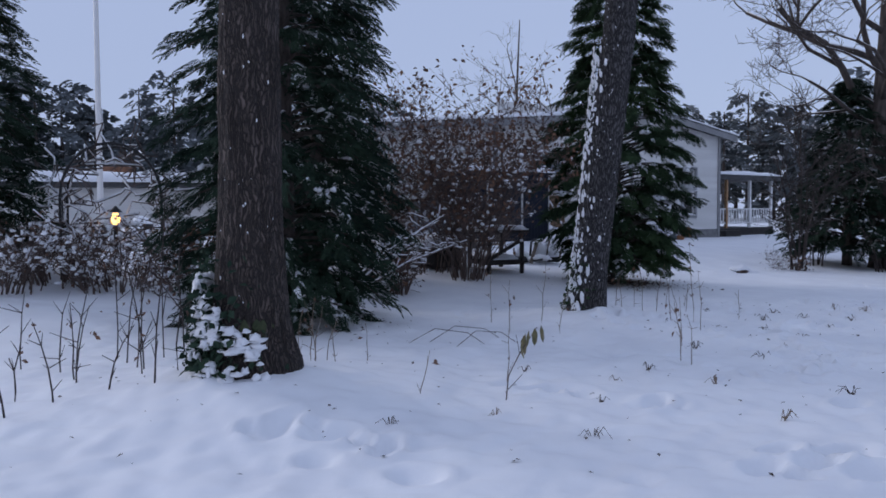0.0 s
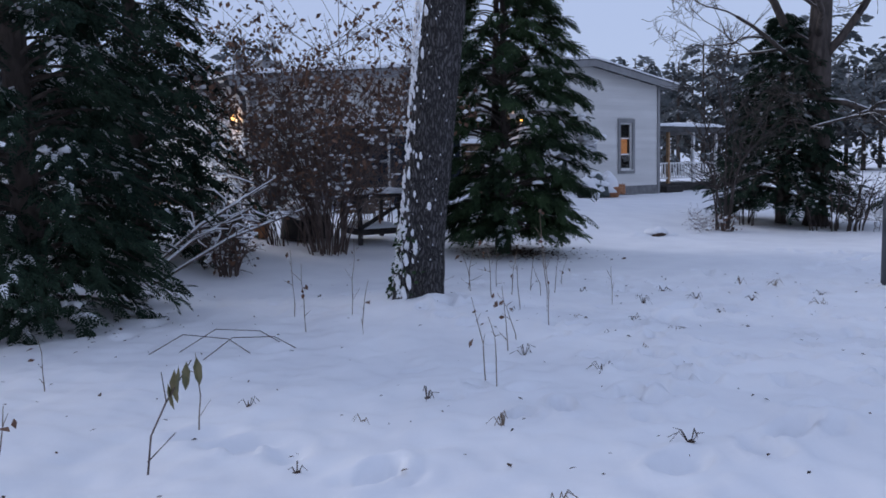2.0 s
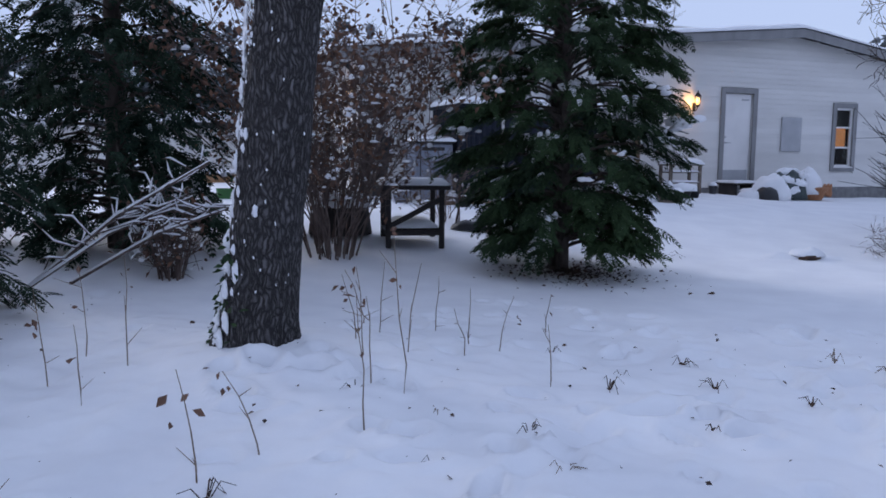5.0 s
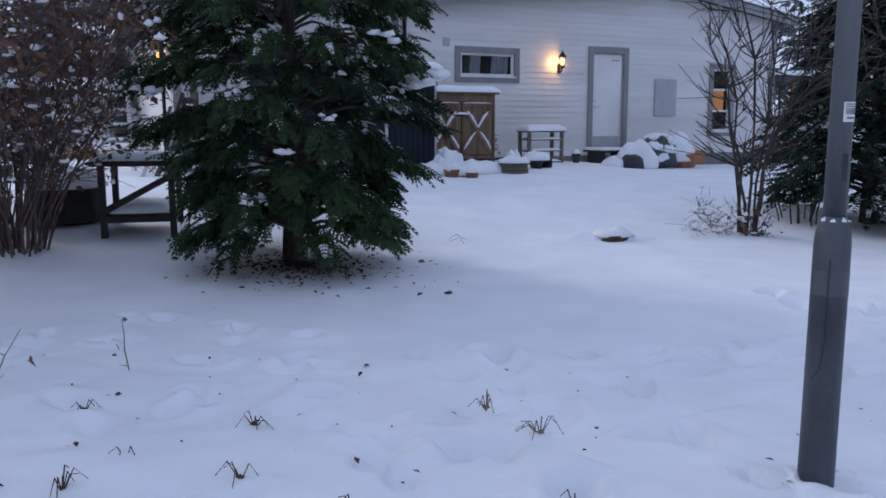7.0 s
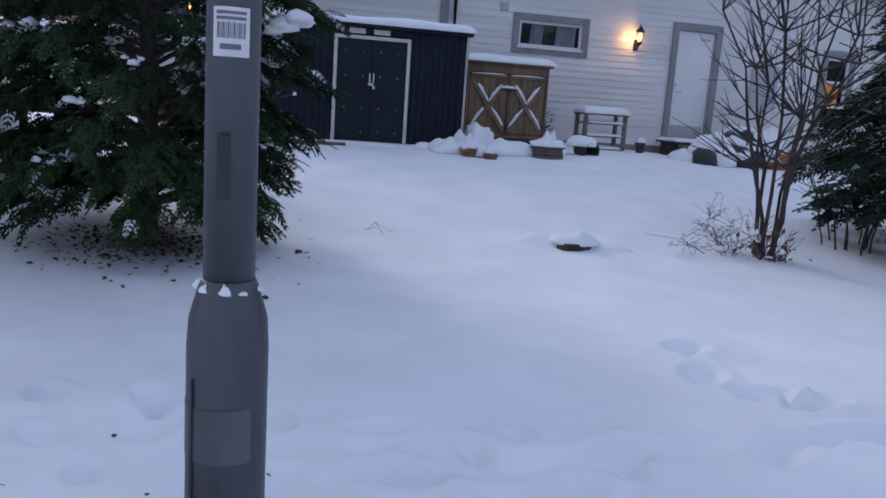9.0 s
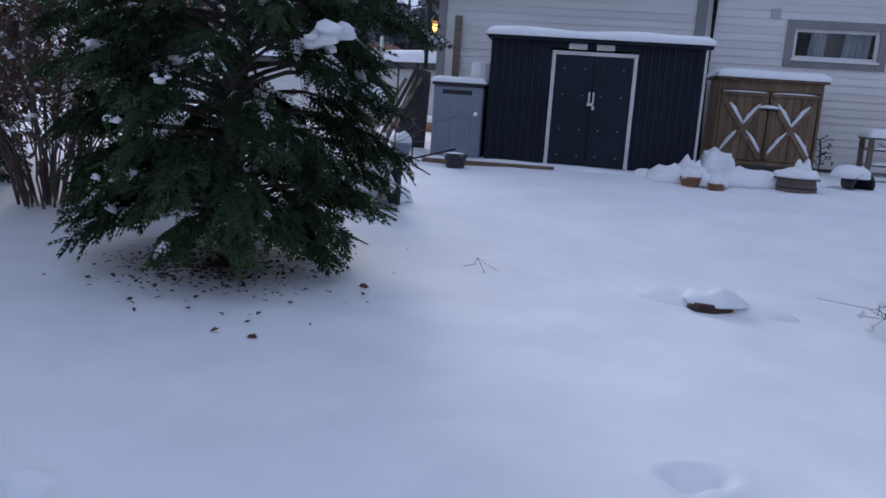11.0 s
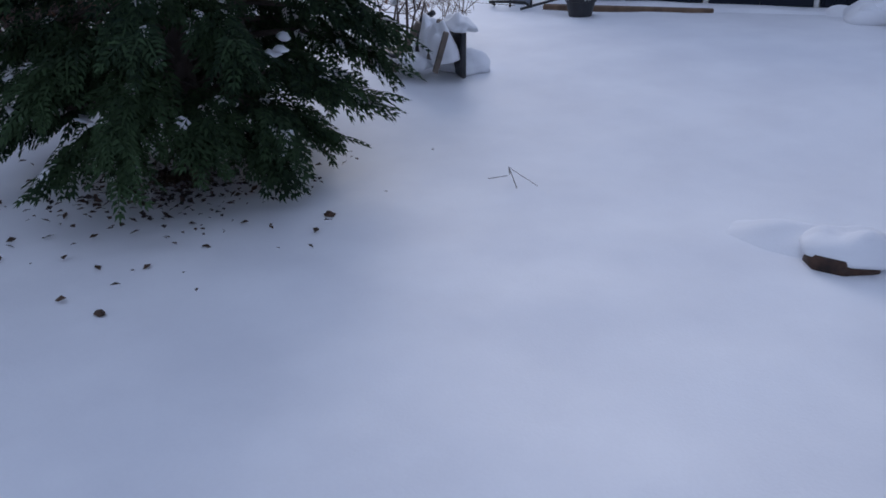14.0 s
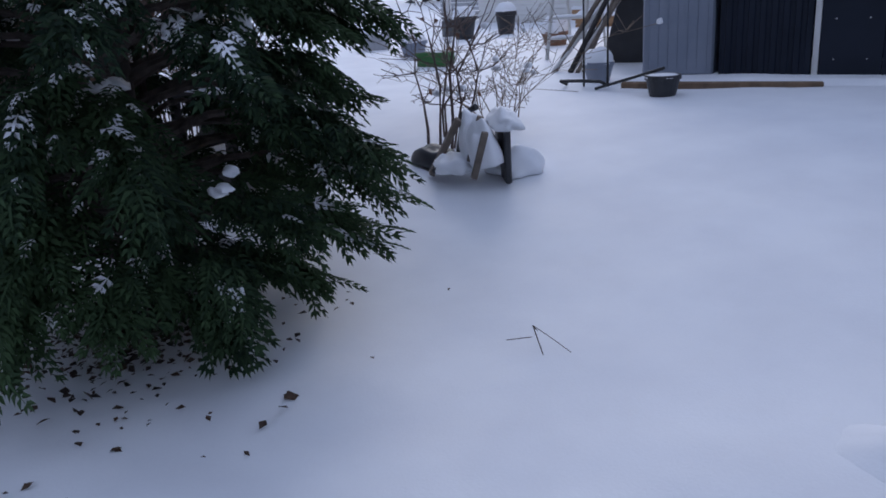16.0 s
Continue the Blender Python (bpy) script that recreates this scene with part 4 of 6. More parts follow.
def frond_template(pairs=5, length=0.26, leaf=0.1, width=0.02):
    """A flat, drooping spray: a rib with paired leaflets, along +x."""
    v, f = [], []

    def blade(p, d, n, w):
        q = np.array((-d[1], d[0], 0)) * w
        i = len(v)
        mid = np.array(p) + np.array(d) * n * 0.45
        v.extend([tuple(p), tuple(mid + q + (0, 0, 0.004)), tuple(np.array(p) + np.array(d) * n + (0, 0, -0.18 * n)), tuple(mid - q + (0, 0, 0.004))])
        f.append((i, i + 1, i + 2, i + 3))
    for k in range(pairs):
        s = (k + 0.4) / pairs
        droop = -0.25 * length * s * s
        for sgn in (1, -1):
            a = math.radians(sgn * (52 - 22 * s))
            blade((s * length, 0, droop), (math.cos(a), math.sin(a), 0), leaf * (1.15 - 0.55 * s), width)
    blade((0, 0, 0), (1, 0, 0), length, width * 0.5)
    blade((length * 0.8, 0, -0.22 * length), (1, 0, 0), leaf, width)
    return v, f


def turn_of(d, roll, r):
    d = np.array(d) / np.linalg.norm(d)
    up = np.array((0, 0, 1.0))
    s = np.cross(up, d)
    n = np.linalg.norm(s)
    s = s / n if n > 1e-5 else np.array((0, 1.0, 0))
    u = np.cross(d, s)
    c, q = math.cos(roll), math.sin(roll)
    return np.stack([d, c * s + q * u, -q * s + c * u], 1)


def conifer(m, height, radius, low, count, label, material, seed, sprays=15, snowy=0.12, clumps=60, droop=0.35, leaf=1.0, power=0.75, trunk_r=0.09, stems=1, start=0.16, fine=None, big=(), hang=0.0, bulge=0.0):
    r = random.Random(seed)
    t = thing("conifer", m, label, "tree", "conifers")
    bm = bmesh.new()
    for s in range(stems):
        a = s * 2.4
        tube(bm, [(0.12 * s * math.cos(a), 0.12 * s * math.sin(a), -0.15), (0.16 * s * math.cos(a), 0.16 * s * math.sin(a), height * 0.3), (0.08 * s * math.cos(a), 0.05 * s, height * 0.7), (0, 0, height * 0.97)], [trunk_r * 1.35, trunk_r, trunk_r * 0.55, 0.012], 10)
    part("trunk", bm, BARK_DARK, t, smooth=True)
    limbs = bmesh.new()
    turns, scales, snow_t, snow_s, lumps = [], [], [], [], []
    for i in range(count):
        f = ((i + r.random()) / count) ** 1.15
        z = low + (height - low) * f
        R = radius * ((1 - f) ** power) * r.uniform(0.62, 1.18) * (1 + bulge * math.exp(-((f - 0.34) / 0.2) ** 2)) + 0.05
        if f < 0.12:
            R *= 0.82 + 1.5 * f
        a = i * 2.39996 + r.uniform(-0.3, 0.3)
        ca, sa = math.cos(a), math.sin(a)
        rise = r.uniform(0.1, 0.3) * R
        pts = []
        for k in range(6):
            q = k / 5
            pts.append(np.array((ca * R * q, sa * R * q, z + rise * math.sin(q * 2.2) - droop * (1 + hang * max(0.0, 0.8 - 3 * f)) * R * q * q)))
        tube(limbs, [Vector(p) for p in pts[::1]], [max(0.004, 0.02 * (1 - f) * (1 - 0.16 * k) + 0.003) for k in range(6)], 4)
        white = r.random() < snowy * 2.2
        per = 5
        for k in range(max(1, sprays // per)):
            q = start + (1.0 - start) * (k + r.random()) / max(1, sprays // per)
            j = min(4, int(q * 5))
            p0 = pts[j] + (pts[j + 1] - pts[j]) * min(1.0, q * 5 - j)
            sgn = 1 if k % 2 else -1
            fan = r.uniform(0.3, 1.0) * (1.15 - q)
            ang = a + sgn * fan
            L = (0.1 + 0.3 * R * (1.1 - q)) * r.uniform(0.7, 1.2)
            for w in range(per):
                g = (w + r.random()) / per
                p = p0 + np.array((math.cos(ang) * L * g, math.sin(ang) * L * g, -0.12 * L * g * g + r.gauss(0, 0.02)))
                az = ang + r.gauss(0, 0.55)
                d = np.array((math.cos(az), math.sin(az), r.uniform(-0.55, 0.12) - hang * r.uniform(0.0, 0.8)))
                tm = turn_of(d, r.gauss(0, 0.35), r)
                sc = leaf * r.uniform(0.75, 1.3) * (0.7 + 0.3 * (1 - f))
                turns.append((tm, p))
                scales.append(sc)
                if r.random() < snowy * (2.0 if white else 0.3):
                    snow_t.append((tm, p + np.array((0, 0, 0.012))))
                    snow_s.append(sc * r.uniform(0.5, 0.8))
        if white and r.random() < 0.6:
            lumps.append((pts[r.choice((3, 4))], R, a))
    tagged(part("branchwork", limbs, BARK_DARK, t), kind="stuff")
    v, f = frond_template(*(fine or (5, 0.22, 0.08, 0.013)))
    vv, ff = scatter(v, f, turns, scales)
    raw("crown", vv, ff, material, t)
    if snow_t:
        v, f = frond_template(4, 0.16, 0.055, 0.013)
        vv, ff = scatter(v, f, snow_t, snow_s)
        raw("snow_dusting", vv, ff, SNOW, t, "snow caught on the sprays")
    bm = bmesh.new()
    for i, (p, R, a) in enumerate(lumps[:clumps]):
        for k in range(r.choice((3, 4, 5, 6))):
            o = np.array((r.gauss(0, 0.07), r.gauss(0, 0.07), r.gauss(0, 0.02) + 0.02))
            mm = Matrix.Translation(Vector(p + o)) @ Euler((r.gauss(0, 0.25), r.gauss(0, 0.25), a)).to_matrix().to_4x4()
            clod(bm, mm, r.uniform(0.02, 0.06), r.uniform(0.015, 0.045), r.uniform(0.012, 0.035), i + k * 0.3)
    for i, (x, y, z, s) in enumerate(big):
        clod(bm, Matrix.Translation((x, y, z)), s * 1.3, s, s * 0.8, i * 2.3)
    tagged(part("snow_clumps", bm, SNOW, t, "small clumps of snow", True), kind="stuff")
    return t


FINE = (6, 0.17, 0.06, 0.0085)
BIG = []
br = random.Random(6)
for x, y, z, s, n in ((1.15, -0.12, 1.5, 0.07, 7), (0.9, -0.5, 1.78, 0.05, 4), (-0.92, -0.5, 1.4, 0.055, 5), (0.3, -0.95, 0.95, 0.03, 3), (0.78, 0.3, 0.72, 0.03, 3), (0.2, -0.9, 2.3, 0.045, 5), (0.6, -0.8, 1.2, 0.025, 3)):
    for k in range(n):
        BIG.append((x + br.gauss(0, s), y + br.gauss(0, s), z + br.gauss(0, s * 0.5), s * br.uniform(0.5, 1.1)))
conifer(on(*CYPRESS), 5.8, 0.9, 0.22, 310, "dark green cypress with drooping sprays and snow clumps", NEEDLES, 11, 60, 0.12, 10, 0.15, 1.0, 0.4, 0.055, 2, start=0.5, fine=FINE, big=BIG, hang=0.6, bulge=0.34)
conifer(on(-1.75, 8.65), 8.0, 1.18, 0.15, 370, "tall dense dark green cypress, foliage down to the snow", NEEDLES_DEEP, 12, 50, 0.17, 25, 0.25, 0.85, 0.34, 0.1, start=0.35, fine=(6, 0.18, 0.065, 0.0095), hang=0.4)
conifer(on(-1.9, 11.9), 6.4, 1.3, 0.2, 220, "tall dark green cypress standing behind another", NEEDLES_DEEP, 15, 30, 0.16, 30, 0.4, 1.0, 0.5, 0.1, start=0.3, hang=0.5)
conifer(on(8.5, 16.8), 3.9, 1.25, 0.3, 190, "broad dark spruce with snow lying on its branches", NEEDLES_DEEP, 13, 35, 0.2, 90, 0.3, 1.0, 0.7, 0.08, start=0.3)
conifer(on(-6.5, 11.0), 5.2, 1.0, 0.4, 170, "dark green cypress at the garden's edge", NEEDLES_DEEP, 14, 26, 0.16, 60, 0.4, 1.0, 0.5, 0.09, start=0.3)
conifer(on(13.2, 18.5), 4.2, 1.6, 0.2, 130, "dark snowy spruce beyond the lawn", NEEDLES_DEEP, 16, 20, 0.16, 50, 0.35, 1.2, 0.7, 0.09)
conifer(on(11.2, 15.3), 3.2, 1.1, 0.2, 110, "dark snowy spruce beside the bare tree", NEEDLES_DEEP, 17, 20, 0.14, 30, 0.35, 1.1, 0.7, 0.08)


def oak(m, r0, height, lean, material, label, seed, ridge, flare=0.25):
    t = thing("oak_tree", m, label, "tree", "oaks")
    bm = bmesh.new()
    n, rows = 88, 90
    rings = []
    for i in range(rows + 1):
        f = i / rows
        z = -0.12 + (height + 0.12) * f ** 1.15
        r = r0 * (1 - 0.3 * f) * (1 + flare * math.exp(-max(0, z) * 3.2))
        cx, cy = lean[0] * z + 0.03 * math.sin(z * 0.9 + seed), lean[1] * z
        ring = []
        for k in range(n):
            a = 2 * math.pi * k / n
            w = noise.noise((math.cos(a) * 3.2 + seed, math.sin(a) * 3.2, z * 0.5)) * 0.05
            w += ridge * abs(noise.noise((math.cos(a) * 13 + seed, math.sin(a) * 13, z * 2.4)))
            w += 0.15 * math.exp(-max(0, z) * 6) * max(0, math.sin(a * 4 + seed))
            rr = r * (1 + w)
            ring.append(bm.verts.new((cx + rr * math.cos(a), cy + rr * math.sin(a), z)))
        rings.append(ring)
    for a, b in zip(rings, rings[1:]):
        for k in range(n):
            bm.faces.new((a[k], a[(k + 1) % n], b[(k + 1) % n], b[k]))
    bm.faces.new(rings[-1])
    part("trunk", bm, material, t, smooth=True)
    r = random.Random(seed)
    limbs = bmesh.new()
    for i in range(7):
        a = i * 2.4
        z = height * (0.82 + 0.025 * i)
        base = Vector((lean[0] * z, lean[1] * z, z))
        tip = base + Vector((math.cos(a) * 2.2, math.sin(a) * 2.2, 1.8))
        tube(limbs, [base, base.lerp(tip, 0.5) + Vector((0, 0, 0.25)), tip], [r0 * 0.4, r0 * 0.22, 0.03], 7)
    part("branchwork", limbs, material, t, smooth=True)
    return t


def bark_snow(t, r0, sectors, z0, z1, count, lean, seed, size=0.05):
    """Snow plastered on one side of a trunk."""
    r = random.Random(seed)
    bm = bmesh.new()
    for i in range(count):
        a = radians(r.gauss(sectors[0], sectors[1]))
        z = z0 + (z1 - z0) * r.random() ** 1.4
        rr = r0 * (1 + 0.22 * math.exp(-z * 3)) * 1.0
        c = Vector((lean[0] * z + rr * math.cos(a), lean[1] * z + rr * math.sin(a), z))
        mm = Matrix.Translation(c) @ Matrix.Rotation(a, 4, "Z") @ Matrix.Rotation(math.pi / 2, 4, "Y")
        s = size * r.uniform(0.4, 1.3)
        heap(s * r.uniform(0.8, 1.7), s * 0.6, s * 0.6, i, 0.6, 9, 2.0, bm, mm)
    return tagged(part("snow", bm, SNOW, t, "snow plastered on the bark", True), kind="stuff")


LEAN_A, LEAN_B = (0.03, 0.008), (0.098, 0.003)
oa = oak(on(*OAK_A), 0.2, 6.5, LEAN_A, BARK_RIDGED, "thick oak trunk with deeply ridged brown bark", 2, 0.16, 0.5)
ob_ = oak(on(*OAK_B, 0, -0.02), 0.195, 6.5, LEAN_B, BARK_GREY, "grey oak trunk with snow plastered on one side", 5, 0.13, 0.14)
bark_snow(ob_, 0.205, (190, 24), -0.05, 2.8, 330, LEAN_B, 4, 0.022)
bark_snow(ob_, 0.212, (200, 26), -0.05, 0.6, 50, LEAN_B, 14, 0.032)
bark_snow(ob_, 0.204, (240, 40), 0.3, 3.8, 120, LEAN_B, 9, 0.008)
bark_snow(oa, 0.208, (255, 60), 0.4, 3.6, 50, LEAN_A, 7, 0.007)
ir = random.Random(19)
ivy_p, snow_bm = [], bmesh.new()
for i in range(620):
    a = radians(ir.gauss(212, 36))
    z = abs(ir.gauss(0, 0.3))
    rr = 0.25 + 0.1 * math.exp(-z * 4) + ir.uniform(0, 0.06)
    ivy_p.append((rr * math.cos(a), rr * math.sin(a), z + 0.02))
    if i % 56 == 0:
        for k in range(16):
            b, h = a + ir.gauss(0, 0.2), z + ir.gauss(0, 0.05) + 0.02
            q = 0.28 + 0.1 * math.exp(-max(h, 0) * 4)
            clod(snow_bm, Matrix.Translation((q * math.cos(b), q * math.sin(b), h)), ir.uniform(0.015, 0.05), ir.uniform(0.015, 0.045), ir.uniform(0.012, 0.04), i + k * 0.37)
ivy = thing("ivy", on(*OAK_A), "dark ivy with clods of snow at the oak's foot", "plant")
bm = bmesh.new()
for i in range(26):
    a = radians(rng.uniform(-80, -30))
    heap(0.05, 0.03, 0.02, i, 0.5, 8, 2, bm, Matrix.Translation((0.25 * math.cos(a), 0.25 * math.sin(a), rng.uniform(0.0, 0.3))) @ Matrix.Rotation(a, 4, "Z") @ Matrix.Rotation(math.pi / 2, 4, "Y"))
part("moss", bm, MOSS, oa, "green moss at the foot", True)

LEAF_V = [(0, 0, 0), (0.5, 0.3, 0.06), (1, 0, -0.1), (0.5, -0.3, 0.06)]
LEAF_F = [(0, 1, 2), (0, 2, 3)]


def leaves(name, places, size, material, parent, seed, label=""):
    r = random.Random(seed)
    ts, ss = [], []
    for p in places:
        d = (r.gauss(0, 1), r.gauss(0, 1), r.gauss(-0.6, 0.7))
        ts.append((turn_of(d, r.uniform(-1.5, 1.5), r), np.array(p)))
        ss.append(size * r.uniform(0.5, 1.4))
    v, f = scatter(LEAF_V, LEAF_F, ts, ss)
    return raw(name, v, f, material, parent, label)


leaves("foliage", ivy_p, 0.06, NEEDLES_DEEP, ivy, 3)
ivy_low = thing("ivy", on(*OAK_B), "thin dark ivy climbing the grey oak's foot", "plant")
ivy_q = []
for i in range(170):
    a, z = radians(ir.gauss(205, 20)), abs(ir.gauss(0, 0.32))
    ivy_q.append(((0.225 + 0.06 * math.exp(-z * 5)) * math.cos(a) + 0.098 * z, 0.24 * math.sin(a), z))
leaves("foliage", ivy_q, 0.05, NEEDLES, ivy_low, 5)
tagged(part("snow", snow_bm, SNOW, ivy, "clods of snow", True), kind="stuff")


def shrub(m, label, stems, height, spread, leaf_n, seed, leaf_size=0.06, snow_n=60, base=0.2, twig=True, material=None, name="shrub", radius=0.012, forks=4, wander=0.1):
    r = random.Random(seed)
    t = thing(name, m, label, "shrub")
    bm = bmesh.new()
    tips, line = [], []
    for i in range(stems):
        a = r.uniform(0, 2 * math.pi)
        b = base * math.sqrt(r.random())
        lean_ = spread * math.sqrt(r.random())
        hh = height * r.uniform(0.55, 1.0) * (1 - 0.2 * lean_ / max(spread, 0.01))
        pts = []
        for k in range(7):
            q = k / 6
            pts.append(Vector((math.cos(a) * (b + lean_ * q ** 1.5) + r.gauss(0, wander * 0.3) * q, math.sin(a) * (b + lean_ * q ** 1.5) + r.gauss(0, wander * 0.3) * q, -0.08 + hh * q)))
        tube(bm, pts, [radius * r.uniform(0.8, 1.3) * (1 - 0.13 * k) for k in range(7)], 5)
        line += pts[2:]
        if twig:
            for j in range(forks):
                k = r.randrange(2, 6)
                p = pts[k]
                d = Vector((r.gauss(0, 1), r.gauss(0, 1), r.uniform(0.3, 1.4))).normalized() * hh * r.uniform(0.12, 0.28)
                e = p + d
                mid = p + d * 0.5 + Vector((0, 0, -0.03))
                tube(bm, [p, mid, e], [radius * 0.45, radius * 0.38, 0.003], 4)
                tips += [p + d * 0.6, e]
                for g in range(2):
                    d2 = (d + Vector((r.gauss(0, 0.2), r.gauss(0, 0.2), r.gauss(0, 0.15)))) * 0.6
                    tube(bm, [mid, mid + d2], [radius * 0.3, 0.0025], 3)
                    tips.append(mid + d2)
    part("stemwork", bm, material or TWIG, t)
    pool = tips + line
    if leaf_n and pool:
        ps_ = []
        for i in range(leaf_n):
            p = r.choice(pool)
            if p.z < height * 0.4 and r.random() < 0.85:
                p = r.choice(tips or pool)
            ps_.append((p.x + r.gauss(0, 0.07), p.y + r.gauss(0, 0.07), p.z + r.gauss(0, 0.08)))
        leaves("leaves", ps_, leaf_size, DEAD_LEAF, t, seed, "shrivelled brown leaves")
    if snow_n:
        bm = bmesh.new()
        for i in range(snow_n):
            p = r.choice(pool)
            clod(bm, Matrix.Translation(p + Vector((0, 0, 0.005))), r.uniform(0.012, 0.045), r.uniform(0.012, 0.035), r.uniform(0.012, 0.035), i)
        tagged(part("snow", bm, SNOW, t, "bits of snow", True), kind="stuff")
    return t


shrub(on(0.35, 12.45), "large tangled shrub with withered brown leaves and snow", 60, 3.9, 2.1, 4400, 21, 0.07, 280, 0.26, True, None, "withered_shrub", 0.0095, 9, 0.5)
shrub(on(-0.25, 13.3), "dense brown shrub behind, hung with dead leaves", 40, 2.5, 1.2, 2000, 22, 0.06, 100, 0.35, True, None, "withered_shrub", 0.008, 6)
shrub(on(-0.62, 10.92), "clump of stubby stems with dry leaves and snow", 22, 1.15, 0.28, 260, 23, 0.06, 50, 0.1, True, None, "shrub", 0.011, 5)
shrub(on(6.9, 15.58), "bare thin-stemmed young tree with fanned branches", 8, 4.2, 1.1, 0, 24, 0.05, 0, 0.12, True, DARK_TWIG, "bare_sapling", 0.018, 13, 0.4)
shrub(on(6.62, 15.42), "low snowy twigs spreading beside the sapling", 9, 0.55, 0.6, 0, 36, 0.05, 30, 0.1, True, None, "shrub", 0.005, 6, 0.2)
shrub(on(6.95, 15.5), "brown tussock of short stems at the sapling's foot", 26, 0.42, 0.16, 60, 26, 0.06, 12, 0.1, False, None, "tussock", 0.008)
shrub(on(7.7, 16.6), "thin bare stems beside the spruce", 12, 1.7, 0.5, 0, 27, 0.05, 12, 0.3, True, DARK_TWIG, "shrub", 0.01, 4)
shrub(on(8.9, 15.6), "bare upright stems below the big tree", 26, 1.5, 0.5, 40, 28, 0.05, 25, 0.45, True, DARK_TWIG, "shrub", 0.014, 4)
shrub(on(-3.6, 11.4), "snow-laden tangle of thin branches", 30, 1.3, 0.8, 100, 29, 0.05, 220, 0.4, True, None, "shrub", 0.012, 5)
shrub(on(-5.6, 9.9), "snow-laden low shrub at the garden's edge", 34, 1.2, 0.9, 120, 30, 0.05, 260, 0.5, True, None, "shrub", 0.012, 5)
shrub(on(-4.3, 10.4), "snow-laden dark undergrowth before the arch", 40, 0.9, 0.7, 300, 33, 0.05, 200, 0.5, True, None, "shrub", 0.012, 6)
shrub(on(-5.2, 10.6), "snow-laden dark undergrowth by the arch", 40, 1.2, 0.7, 300, 34, 0.05, 200, 0.5, True, None, "shrub", 0.012, 6)
shrub(on(-3.4, 10.3), "dark snowy undergrowth beside the cypress", 30, 0.9, 0.6, 300, 35, 0.05, 120, 0.4, True, None, "shrub", 0.012, 6)
shrub(on(0.75, 15.6), "bare shrub with pale arching branches", 14, 1.2, 1.3, 0, 31, 0.05, 10, 0.12, True, DRY_STALK, "bare_shrub", 0.005, 9, 0.3)
shrub(on(0.95, 14.95), "young bare stems leaning together", 7, 2.2, 0.45, 10, 32, 0.05, 8, 0.3, True, TWIG, "bare_sapling", 0.011, 6, 0.25)

# snowy fallen branches beside the tall cypress
for i, (x, y, dx, dy, h) in enumerate(((-1.5, 10.1, 1.5, 0.5, 1.1), (-1.4, 9.9, 1.1, 0.9, 0.8), (-1.3, 10.4, 1.6, 0.3, 0.75))):
    f = thing("fallen_branch", on(x, y), "long leaning branch carrying a line of snow", "branch", "leaning branches")
    end = Vector((dx, dy, h))
    bm = tube(bmesh.new(), [(0, 0, 0), end * 0.5 + Vector((0, 0, 0.08)), end], [0.017, 0.013, 0.006], 7)
    dust = bmesh.new()
    for k in range(20):
        q = 0.3 + 0.034 * k
        p = end * q + Vector((0, 0, 0.16 * (q if q < 0.5 else 1 - q)))
        e = p + Vector((rng.gauss(0, 0.25), rng.gauss(0, 0.25), rng.uniform(-0.1, 0.3)))
        o = p.lerp(e, 0.5) + Vector((rng.gauss(0, 0.05), rng.gauss(0, 0.05), rng.gauss(0, 0.05)))
        tube(bm, [p, o, e], [0.006, 0.005, 0.003], 4)
        tube(dust, [p.lerp(o, 0.3) + Vector((0, 0, 0.009)), o + Vector((0, 0, 0.01)), o.lerp(e, 0.5) + Vector((0, 0, 0.007))], [0.005, 0.011, 0.004], 5)
    tagged(part("twig_snow", dust, SNOW, f, "snow along the twigs", True), kind="stuff")
    part("wood", bm, TWIG, f)
    bm = tube(bmesh.new(), [(0.02, 0, 0.022), end * 0.5 + Vector((0, 0, 0.098)), end + Vector((0, 0, 0.01))], [0.014, 0.014, 0.005], 6)
    part("snow", bm, SNOW, f, "", True)


